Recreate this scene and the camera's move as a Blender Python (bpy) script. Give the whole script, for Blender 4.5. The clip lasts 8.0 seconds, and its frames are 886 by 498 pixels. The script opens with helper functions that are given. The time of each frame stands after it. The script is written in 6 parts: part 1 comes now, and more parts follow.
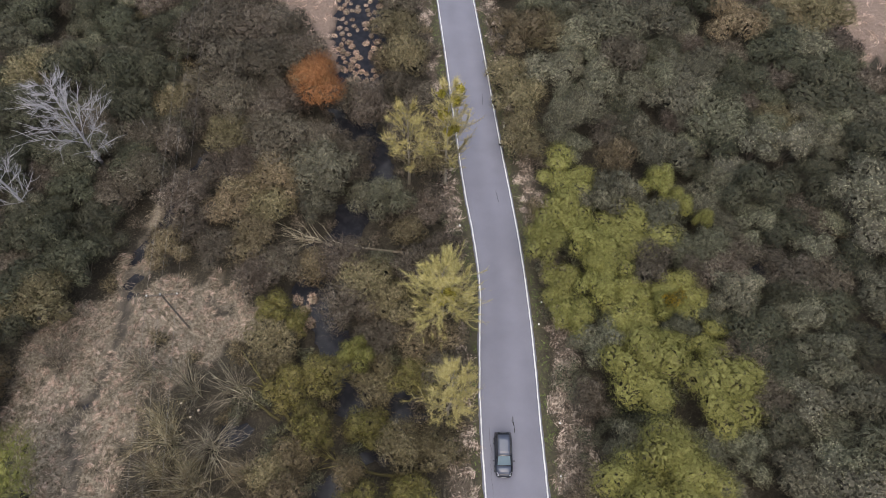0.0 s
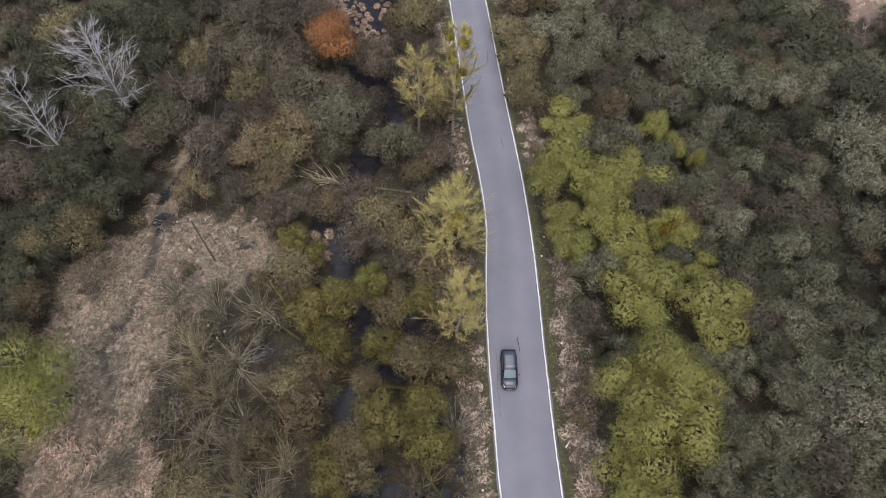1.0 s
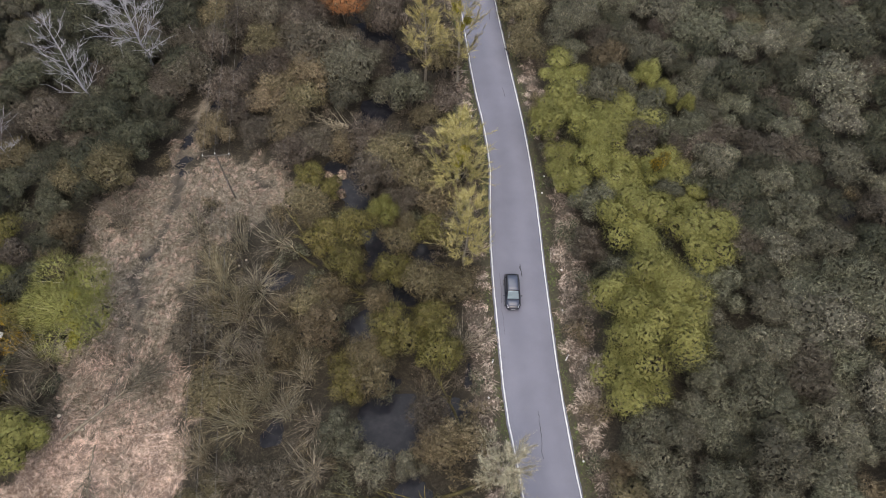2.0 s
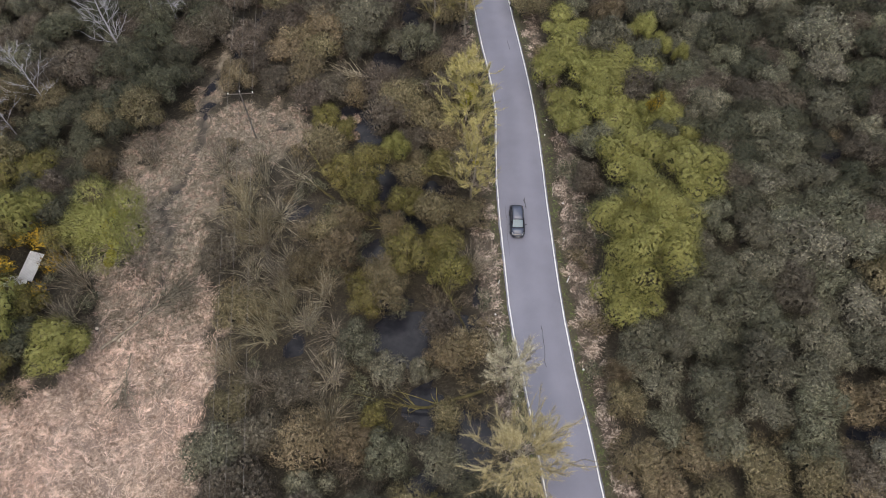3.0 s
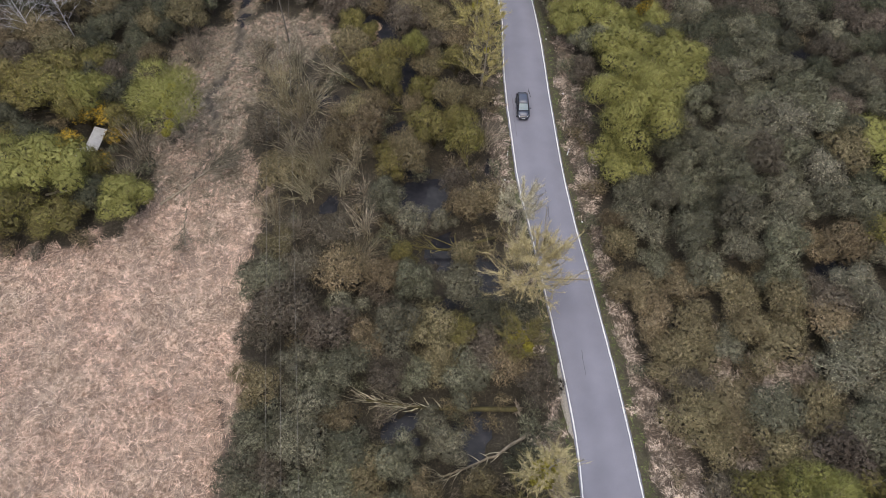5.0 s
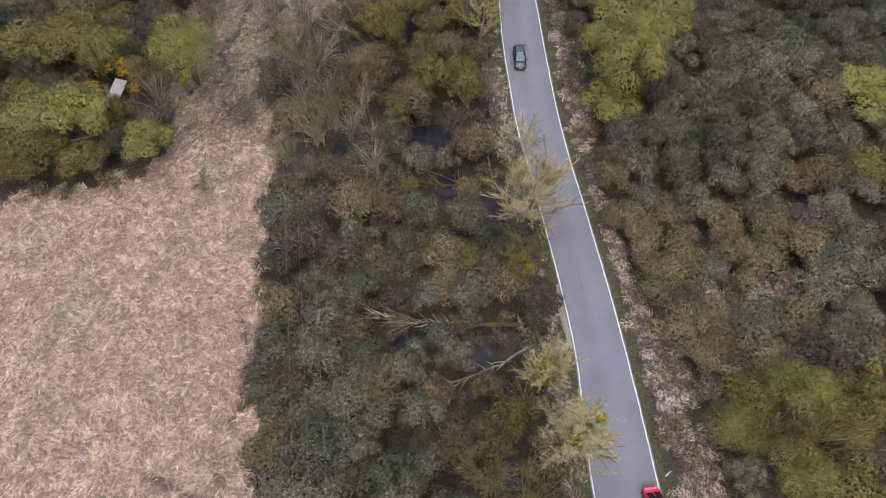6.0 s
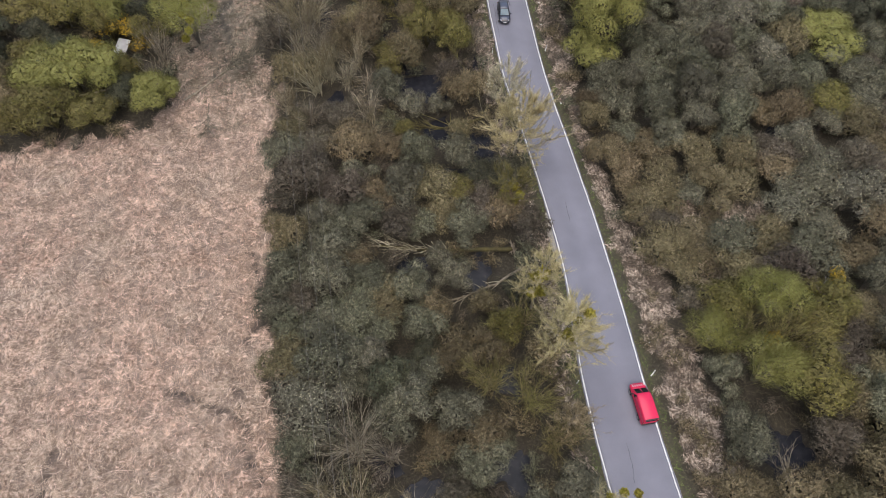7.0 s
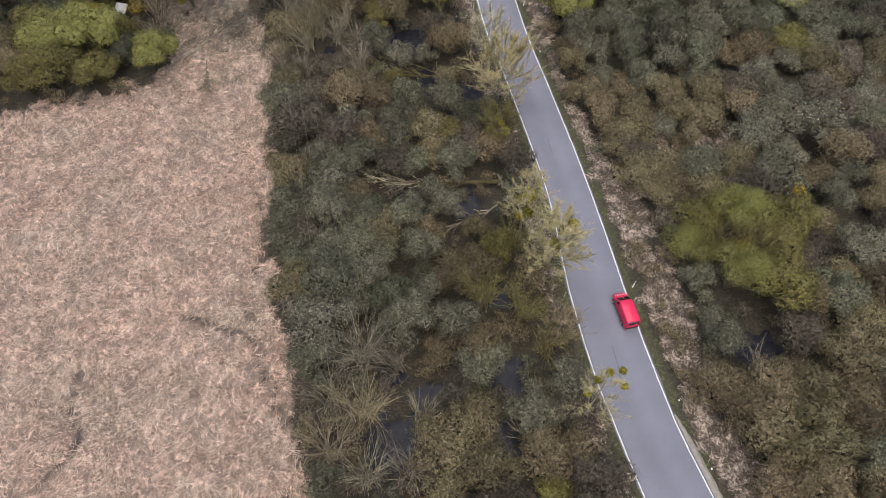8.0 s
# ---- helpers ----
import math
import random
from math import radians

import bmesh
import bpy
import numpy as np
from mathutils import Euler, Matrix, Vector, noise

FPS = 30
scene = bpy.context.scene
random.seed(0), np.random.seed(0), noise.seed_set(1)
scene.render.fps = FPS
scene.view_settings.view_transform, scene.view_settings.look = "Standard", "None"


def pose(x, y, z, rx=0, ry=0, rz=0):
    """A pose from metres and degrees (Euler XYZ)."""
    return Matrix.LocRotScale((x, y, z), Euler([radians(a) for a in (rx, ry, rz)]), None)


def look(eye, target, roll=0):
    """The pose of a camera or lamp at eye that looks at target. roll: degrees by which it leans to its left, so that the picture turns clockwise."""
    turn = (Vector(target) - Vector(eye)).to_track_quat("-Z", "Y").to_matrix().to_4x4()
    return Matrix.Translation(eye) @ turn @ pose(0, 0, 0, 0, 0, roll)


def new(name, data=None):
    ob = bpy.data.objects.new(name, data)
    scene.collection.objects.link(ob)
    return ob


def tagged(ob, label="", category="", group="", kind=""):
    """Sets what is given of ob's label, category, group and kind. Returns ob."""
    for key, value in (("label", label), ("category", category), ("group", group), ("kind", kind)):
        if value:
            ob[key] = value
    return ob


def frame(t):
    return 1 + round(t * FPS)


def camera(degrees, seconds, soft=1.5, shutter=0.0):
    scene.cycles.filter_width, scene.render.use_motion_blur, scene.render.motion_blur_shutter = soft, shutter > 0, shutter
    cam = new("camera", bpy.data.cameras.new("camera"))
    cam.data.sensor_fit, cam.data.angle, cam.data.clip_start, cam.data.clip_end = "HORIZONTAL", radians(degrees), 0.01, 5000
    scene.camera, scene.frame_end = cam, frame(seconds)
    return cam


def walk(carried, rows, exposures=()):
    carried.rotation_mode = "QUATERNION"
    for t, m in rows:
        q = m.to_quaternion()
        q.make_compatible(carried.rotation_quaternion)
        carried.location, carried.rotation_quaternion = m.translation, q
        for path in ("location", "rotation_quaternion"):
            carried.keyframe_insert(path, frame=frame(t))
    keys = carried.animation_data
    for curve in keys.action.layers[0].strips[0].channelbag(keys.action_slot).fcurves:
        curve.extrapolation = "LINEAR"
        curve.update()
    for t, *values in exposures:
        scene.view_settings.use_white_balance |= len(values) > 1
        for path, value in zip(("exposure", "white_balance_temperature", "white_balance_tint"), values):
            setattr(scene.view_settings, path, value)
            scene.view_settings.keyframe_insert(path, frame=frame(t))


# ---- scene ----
cam = camera(70.0, 8.0, soft=0.75)
PATH = [
    (0, (-1.144, -4.048, 66.369), (-1.11, -3.072, 64.624), 2.9),
    (0.5, (-1.494, -8.697, 66.458), (-1.464, -7.713, 64.717), 2.6),
    (1, (-1.865, -13.459, 66.572), (-1.838, -12.472, 64.832), 2.4),
    (1.5, (-2.284, -18.356, 66.633), (-2.256, -17.362, 64.898), 2.3),
    (2.8, (-3.529, -31.353, 66.866), (-3.5, -30.354, 65.134), 2.1),
    (3, (-3.732, -33.365, 66.882), (-3.706, -32.364, 65.151), 2.1),
    (3.5, (-4.276, -38.406, 66.924), (-4.248, -37.397, 65.197), 2.2),
    (4, (-4.916, -43.563, 66.985), (-4.887, -42.553, 65.259), 2.2),
    (4.5, (-5.644, -48.508, 66.973), (-5.611, -47.492, 65.251), 2.5),
    (4.7, (-5.936, -50.5, 66.973), (-5.9, -49.485, 65.25), 2.6),
    (5.8, (-7.562, -61.526, 66.979), (-7.506, -60.508, 65.259), 2.7),
    (6, (-7.863, -63.487, 66.972), (-7.803, -62.467, 65.253), 2.8),
    (6.5, (-8.648, -68.352, 66.959), (-8.574, -67.329, 65.242), 2.9),
    (7, (-9.471, -73.357, 67.004), (-9.367, -72.338, 65.287), 3.2),
    (7.5, (-10.372, -78.326, 67.035), (-10.242, -77.304, 65.32), 3.4),
    (8, (-11.324, -83.426, 67.097), (-11.172, -82.41, 65.381), 3.4),
]
walk(cam, [(t, look(eye, target, roll)) for t, eye, target, roll in PATH])

# ---------------- world, sun ----------------
world = bpy.data.worlds.new("overcast_sky")
scene.world = world
world.use_nodes = True
wn = world.node_tree
sky = wn.nodes.new("ShaderNodeTexSky")
sky.sky_type = "NISHITA"
sky.sun_disc = False
sky.sun_elevation, sky.sun_rotation = radians(60), radians(180)
sky.air_density, sky.dust_density, sky.ozone_density = 1.0, 4.0, 1.0
wn.links.new(sky.outputs[0], wn.nodes["Background"].inputs[0])
wn.nodes["Background"].inputs[1].default_value = 0.15
sun = new("sun", bpy.data.lights.new("sun", "SUN"))
sun.data.energy, sun.data.angle, sun.data.color = 1.3, radians(55), (1.0, 0.965, 0.92)
sun.matrix_world = look((-14, 22, 90), (0, 0, 0))
scene.view_settings.exposure = 0.34


# ---------------- materials ----------------
def nodes_of(name):
    m = bpy.data.materials.new(name)
    m.use_nodes = True
    return m, m.node_tree, m.node_tree.nodes["Principled BSDF"]


def ramp(nt, fac, stops):
    r = nt.nodes.new("ShaderNodeValToRGB")
    while len(r.color_ramp.elements) < len(stops):
        r.color_ramp.elements.new(0.5)
    for e, (p, c) in zip(r.color_ramp.elements, stops):
        e.position, e.color = p, (*c, 1)
    nt.links.new(fac, r.inputs[0])
    return r.outputs[0]


def noise_of(nt, scale, detail=3.0, rough=0.55, vec=None, distort=0.0):
    n = nt.nodes.new("ShaderNodeTexNoise")
    n.inputs["Scale"].default_value, n.inputs["Detail"].default_value = scale, detail
    n.inputs["Roughness"].default_value, n.inputs["Distortion"].default_value = rough, distort
    if vec is None:
        vec = nt.nodes.new("ShaderNodeNewGeometry").outputs["Position"]
    nt.links.new(vec, n.inputs["Vector"])
    return n.outputs["Fac"]


def maths(nt, op, a, b):
    n = nt.nodes.new("ShaderNodeMath")
    n.operation = op
    for i, v in enumerate((a, b)):
        if isinstance(v, (int, float)):
            n.inputs[i].default_value = v
        else:
            nt.links.new(v, n.inputs[i])
    return n.outputs[0]


def mixed(nt, fac, a, b, blend="MIX"):
    n = nt.nodes.new("ShaderNodeMix")
    n.data_type, n.blend_type = "RGBA", blend
    for sock, v in ((n.inputs[0], fac), (n.inputs[6], a), (n.inputs[7], b)):
        if isinstance(v, (int, float)):
            sock.default_value = v
        elif isinstance(v, tuple):
            sock.default_value = (*v, 1)
        else:
            nt.links.new(v, sock)
    return n.outputs[2]


def bumped(nt, bsdf, height, strength=0.4, distance=0.02):
    b = nt.nodes.new("ShaderNodeBump")
    b.inputs["Strength"].default_value, b.inputs["Distance"].default_value = strength, distance
    nt.links.new(height, b.inputs["Height"])
    nt.links.new(b.outputs[0], bsdf.inputs["Normal"])


def plant_material(name, dark, mid, light, scale=0.35, rough=0.75, spread=0.6, vary=1.3, tint=None, drift=0.03):
    """Small pieces of a plant: each piece, each plant and each stretch of ground has its own tone."""
    m, nt, bsdf = nodes_of(name)
    geo = nt.nodes.new("ShaderNodeNewGeometry")
    info = nt.nodes.new("ShaderNodeObjectInfo")
    patch, tuft = noise_of(nt, scale, 2.0), noise_of(nt, 3.2, 2.5, 0.6)
    # tone of each face; dome crowns lower it inside to imitate shade
    spray = nt.nodes.new("ShaderNodeAttribute")
    spray.attribute_name = "tone"
    fac = maths(nt, "ADD", maths(nt, "MULTIPLY", geo.outputs["Random Per Island"], 0.25), maths(nt, "MULTIPLY", patch, 0.7))
    fac = maths(nt, "ADD", fac, maths(nt, "MULTIPLY", tuft, 2.6))
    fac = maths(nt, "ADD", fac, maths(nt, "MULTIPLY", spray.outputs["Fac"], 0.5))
    fac = maths(nt, "ADD", fac, maths(nt, "MULTIPLY", noise_of(nt, 6.0, 2.0, 0.6), 0.4))
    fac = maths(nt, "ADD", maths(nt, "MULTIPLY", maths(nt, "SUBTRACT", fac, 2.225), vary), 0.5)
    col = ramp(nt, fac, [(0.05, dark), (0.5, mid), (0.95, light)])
    if tint:
        f = ramp(nt, noise_of(nt, 0.11, 3.0, 0.6), [(0.40, (0, 0, 0)), (0.62, (1, 1, 1))])
        col = mixed(nt, f, col, mixed(nt, 1.0, col, tint, "MULTIPLY"))
    hsv = nt.nodes.new("ShaderNodeHueSaturation")
    nt.links.new(col, hsv.inputs["Color"])
    nt.links.new(maths(nt, "ADD", maths(nt, "MULTIPLY", maths(nt, "FRACT", maths(nt, "MULTIPLY", info.outputs["Random"], 7.3), 0.0), drift), 0.5 - drift / 2), hsv.inputs["Hue"])
    nt.links.new(maths(nt, "ADD", maths(nt, "MULTIPLY", info.outputs["Random"], spread), 1 - spread / 2), hsv.inputs["Value"])
    nt.links.new(hsv.outputs[0], bsdf.inputs["Base Color"])
    bsdf.inputs["Roughness"].default_value = rough
    bsdf.inputs["Specular IOR Level"].default_value = 0.25
    return m


def plain(name, a, b, scale=3.0, rough=0.6, metal=0.0, bump=0.0, coat=0.0):
    m, nt, bsdf = nodes_of(name)
    f = noise_of(nt, scale, 4.0)
    nt.links.new(ramp(nt, f, [(0.3, a), (0.7, b)]), bsdf.inputs["Base Color"])
    bsdf.inputs["Roughness"].default_value, bsdf.inputs["Metallic"].default_value = rough, metal
    bsdf.inputs["Coat Weight"].default_value = coat
    if bump:
        bumped(nt, bsdf, f, bump)
    return m


MAT = dict(
    grey_twig=plant_material("grey_willow_twigs", (0.067, 0.065, 0.042), (0.167, 0.160, 0.104), (0.297, 0.285, 0.192)),
    grey_leaf=plant_material("grey_willow_buds", (0.075, 0.075, 0.044), (0.164, 0.163, 0.100), (0.277, 0.272, 0.178)),
    # the grey willow's colours at about half strength, for darker stretches of thicket
    dark_grey_twig=plant_material("dark_grey_twigs", (0.037, 0.038, 0.023), (0.091, 0.092, 0.055), (0.169, 0.166, 0.106)),
    dark_grey_leaf=plant_material("dark_grey_buds", (0.041, 0.044, 0.024), (0.082, 0.086, 0.047), (0.147, 0.149, 0.086)),
    brown_twig=plant_material("brown_twigs", (0.062, 0.050, 0.035), (0.145, 0.121, 0.089), (0.263, 0.228, 0.173)),
    brown_leaf=plant_material("brown_buds", (0.059, 0.049, 0.032), (0.114, 0.094, 0.067), (0.188, 0.161, 0.121)),
    olive_twig=plant_material("olive_twigs", (0.097, 0.077, 0.041), (0.211, 0.173, 0.095), (0.355, 0.295, 0.183)),
    olive_leaf=plant_material("olive_buds", (0.093, 0.084, 0.033), (0.197, 0.174, 0.075), (0.323, 0.282, 0.138)),
    willow_twig=plant_material("golden_willow_twigs", (0.136, 0.129, 0.036), (0.232, 0.225, 0.068), (0.330, 0.326, 0.114), vary=0.75, spread=0.25, drift=0.008),
    willow_leaf=plant_material("golden_willow_leaves", (0.141, 0.141, 0.027), (0.234, 0.240, 0.054), (0.319, 0.328, 0.091), vary=0.75, spread=0.25, drift=0.008),
    silver_twig=plant_material("silver_twigs", (0.089, 0.084, 0.057), (0.178, 0.171, 0.119), (0.297, 0.285, 0.213)),
    silver_leaf=plant_material("silver_catkins", (0.18, 0.172, 0.098), (0.34, 0.328, 0.205), (0.53, 0.515, 0.345)),
    lush_twig=plant_material("mossy_twigs", (0.095, 0.081, 0.026), (0.172, 0.148, 0.053), (0.267, 0.238, 0.089), drift=0.014, spread=0.35),
    lush_leaf=plant_material("spring_leaves", (0.089, 0.088, 0.010), (0.176, 0.172, 0.026), (0.304, 0.287, 0.053), drift=0.014, spread=0.35),
    gold_leaf=plant_material("golden_new_leaves", (0.176, 0.116, 0.010), (0.320, 0.211, 0.016), (0.480, 0.313, 0.040), drift=0.008),
    tan_twig=plant_material("tan_stems", (0.192, 0.164, 0.106), (0.384, 0.336, 0.234), (0.600, 0.540, 0.402)),
    poplar_twig=plant_material("poplar_twigs", (0.250, 0.208, 0.090), (0.410, 0.350, 0.175), (0.600, 0.525, 0.300), spread=0.1, drift=0.008),
    golden_twig=plant_material("golden_poplar_twigs", (0.255, 0.216, 0.070), (0.425, 0.370, 0.138), (0.600, 0.525, 0.235), spread=0.1, drift=0.008),
    orange_twig=plant_material("orange_twigs", (0.234, 0.092, 0.035), (0.410, 0.174, 0.069), (0.565, 0.276, 0.124), drift=0.008),
    mistletoe=plant_material("mistletoe", (0.15, 0.13, 0.018), (0.28, 0.245, 0.035), (0.42, 0.37, 0.07), drift=0.008),
    # near-black for flecks deep in the crowns: shade between twigs put into colour
    inner=plain("inner_shade_flecks", (0.020, 0.017, 0.012), (0.045, 0.038, 0.028), 5.0, 0.95),
    bark=plain("grey_brown_bark", (0.10, 0.085, 0.065), (0.24, 0.21, 0.17), 4.0, 0.9, bump=0.5),
    pale_bark=plain("pale_bark", (0.202, 0.168, 0.125), (0.360, 0.322, 0.257), 4.0, 0.85, bump=0.4),
    dead_bark=plain("bleached_dead_wood", (0.302, 0.288, 0.302), (0.518, 0.504, 0.518), 3.0, 0.8, bump=0.3),
    moss_bark=plain("mossy_bark", (0.040, 0.033, 0.013), (0.094, 0.079, 0.027), 1.5, 0.95, bump=0.6),
    log_bark=plain("weathered_log", (0.150, 0.120, 0.083), (0.300, 0.255, 0.188), 2.0, 0.9, bump=0.5),
    old_straw=plant_material("grey_old_straw", (0.10, 0.08, 0.053), (0.265, 0.22, 0.157), (0.48, 0.415, 0.315), 0.3, vary=1.35, drift=0.008),
    straw=plant_material("dry_reed_straw", (0.212, 0.137, 0.096), (0.537, 0.388, 0.296), (0.796, 0.610, 0.488), 0.25, vary=1.0, tint=(0.90, 0.95, 0.95), drift=0.008),
    pink_straw=plant_material("dry_verge_straw", (0.138, 0.105, 0.077), (0.376, 0.301, 0.233), (0.752, 0.640, 0.523), 0.5, vary=1.5, drift=0.008),
    verge_stalk=plant_material("brown_verge_stalks", (0.077, 0.059, 0.046), (0.220, 0.177, 0.141), (0.462, 0.395, 0.319), 0.6, vary=1.4),
    floor_twig=plant_material("fallen_twigs", (0.025, 0.021, 0.014), (0.072, 0.06, 0.041), (0.2, 0.17, 0.12), 0.5, vary=1.4),
    litter=plant_material("dead_forest_grass", (0.035, 0.028, 0.019), (0.08, 0.065, 0.045), (0.18, 0.148, 0.108), 0.4),
    grass=plant_material("mossy_green_grass", (0.048, 0.069, 0.016), (0.098, 0.139, 0.032), (0.184, 0.244, 0.072), 0.5),
)


def ground_material():
    m, nt, bsdf = nodes_of("marsh_ground")
    at = {}
    for key in ("reed", "old", "verge", "mud"):
        a = nt.nodes.new("ShaderNodeAttribute")
        a.attribute_name = key
        at[key] = a.outputs["Fac"]
    fine, wide = noise_of(nt, 4.0, 7.0, 0.72, distort=0.8), noise_of(nt, 0.18, 3.0)
    floor = ramp(nt, fine, [(0.32, (0.012, 0.010, 0.007)), (0.5, (0.034, 0.028, 0.019)), (0.7, (0.12, 0.098, 0.07))])
    floor = mixed(nt, maths(nt, "MULTIPLY", wide, 0.3), floor, (0.05, 0.046, 0.02))
    streak = noise_of(nt, 3.5, 7.0, 0.75, distort=2.2)
    reed = ramp(nt, streak, [(0.34, (0.065, 0.044, 0.033)), (0.5, (0.20, 0.145, 0.112)), (0.68, (0.46, 0.355, 0.285))])
    reed = mixed(nt, maths(nt, "MULTIPLY", wide, 0.2), reed, (0.30, 0.215, 0.17))
    old = ramp(nt, streak, [(0.28, (0.09, 0.072, 0.052)), (0.48, (0.24, 0.20, 0.148)), (0.75, (0.43, 0.37, 0.29))])
    reed = mixed(nt, at["old"], reed, old)
    verge = ramp(nt, fine, [(0.3, (0.034, 0.030, 0.018)), (0.55, (0.074, 0.068, 0.038)), (0.75, (0.16, 0.138, 0.096))])
    col = mixed(nt, at["reed"], floor, reed)
    col = mixed(nt, at["verge"], col, verge)
    col = mixed(nt, at["mud"], col, (0.022, 0.019, 0.016))
    nt.links.new(col, bsdf.inputs["Base Color"])
    bsdf.inputs["Roughness"].default_value = 0.92
    bumped(nt, bsdf, fine, 0.6, 0.06)
    return m


def asphalt_material():
    m, nt, bsdf = nodes_of("worn_asphalt")
    a = nt.nodes.new("ShaderNodeAttribute")
    a.attribute_name = "across"
    wave = nt.nodes.new("ShaderNodeMath")
    wave.operation = "SINE"
    nt.links.new(maths(nt, "MULTIPLY", a.outputs["Fac"], 12.566), wave.inputs[0])
    grit, wide = noise_of(nt, 9.0, 5.0, 0.7), noise_of(nt, 0.22, 4.0, 0.6)
    f = maths(nt, "ADD", maths(nt, "MULTIPLY", grit, 0.35), maths(nt, "MULTIPLY", wide, 0.55))
    f = maths(nt, "ADD", f, maths(nt, "MULTIPLY", wave.outputs[0], 0.05))
    nt.links.new(ramp(nt, f, [(0.25, (0.160, 0.161, 0.196)), (0.5, (0.200, 0.201, 0.240)), (0.75, (0.240, 0.241, 0.284))]), bsdf.inputs["Base Color"])
    bsdf.inputs["Roughness"].default_value = 0.82
    bumped(nt, bsdf, grit, 0.25, 0.01)
    return m


def line_material():
    m, nt, bsdf = nodes_of("worn_white_road_paint")
    f = noise_of(nt, 3.5, 5.0, 0.7)
    nt.links.new(ramp(nt, f, [(0.28, (0.22, 0.22, 0.22)), (0.40, (0.72, 0.72, 0.71)), (0.7, (0.82, 0.82, 0.80))]), bsdf.inputs["Base Color"])
    bsdf.inputs["Roughness"].default_value = 0.6
    return m


def water_material():
    m, nt, bsdf = nodes_of("dark_bog_water")
    f = noise_of(nt, 1.2, 3.0)
    nt.links.new(ramp(nt, f, [(0.4, (0.020, 0.021, 0.027)), (0.7, (0.036, 0.036, 0.042))]), bsdf.inputs["Base Color"])
    bsdf.inputs["Roughness"].default_value = 0.06
    bsdf.inputs["IOR"].default_value = 1.33
    bsdf.inputs["Specular IOR Level"].default_value = 0.22
    bumped(nt, bsdf, noise_of(nt, 5.0, 2.0), 0.05, 0.01)
    return m


# ---------------- mesh helpers ----------------
def mesh_from(name, verts, faces, mats, index=None, tone=None, normals=None):
    """A mesh out of arrays; index: the material slot of each face; tone: its place in a plant's range of colours;
    normals: one for each vertex, for pieces that lie on a rounded outside."""
    me = bpy.data.meshes.new(name)
    verts, faces = np.asarray(verts, np.float32), np.asarray(faces, np.int32)
    n, k = faces.shape
    me.vertices.add(len(verts))
    me.vertices.foreach_set("co", verts.ravel())
    me.loops.add(n * k)
    me.loops.foreach_set("vertex_index", faces.ravel())
    me.polygons.add(n)
    me.polygons.foreach_set("loop_start", np.arange(0, n * k, k, dtype=np.int32))
    me.polygons.foreach_set("loop_total", np.full(n, k, np.int32))
    for m in mats:
        me.materials.append(m)
    if index is not None:
        me.polygons.foreach_set("material_index", np.asarray(index, np.int32))
    me.update(calc_edges=True)
    a = me.attributes.new("tone", "FLOAT", "FACE")
    a.data.foreach_set("value", np.full(n, 0.5, np.float32) if tone is None else np.asarray(tone, np.float32))
    if normals is not None:
        me.polygons.foreach_set("use_smooth", np.ones(n, bool))
        me.normals_split_custom_set_from_vertices(np.asarray(normals, np.float32).tolist())
    return me


def unit(v):
    return v / (np.linalg.norm(v, axis=-1, keepdims=True) + 1e-9)


def facing(v, f, n):
    """Turn each triangle so that its face looks the way of n, one for each triangle; also gives n for each vertex."""
    t = v.reshape(-1, 3, 3)
    g = np.cross(t[:, 1] - t[:, 0], t[:, 2] - t[:, 0])
    wrong = np.sum(g * n, 1) < 0
    t[wrong] = t[wrong][:, [1, 0, 2]]
    return t.reshape(-1, 3), f, np.repeat(n, 3, 0)


def twig_slivers(p0, p1, width, n):
    """One thin triangle from p0 to p1 each, its broad side towards n."""
    side = unit(np.cross(p1 - p0, n)) * np.asarray(width)[:, None]
    v = np.stack([p0 - side, p0 + side, p1], 1).reshape(-1, 3)
    return facing(v, np.arange(len(v)).reshape(-1, 3), n)


def empty(name, m, label, category, group="", kind=""):
    ob = new(name)
    ob.empty_display_size = 0.3
    ob.matrix_world = m
    return tagged(ob, label, category, group, kind)


def part(name, data, material, parent, label=""):
    """One bmesh or mesh as an object under a thing."""
    if isinstance(data, bmesh.types.BMesh):
        me = bpy.data.meshes.new(name)
        data.to_mesh(me)
        data.free()
        me.materials.append(material)
        data = me
    ob = new(name, data)
    ob.parent = parent
    return tagged(ob, label)


def box(bm, cx, cy, cz, sx, sy, sz, bevel=0.0):
    r = bmesh.ops.create_cube(bm, size=1.0, matrix=Matrix.Translation((cx, cy, cz)) @ Matrix.Diagonal((sx, sy, sz, 1)))
    if bevel:
        edges = list({e for v in r["verts"] for e in v.link_edges})
        bmesh.ops.bevel(bm, geom=edges, offset=bevel, segments=2, affect="EDGES")
    return bm


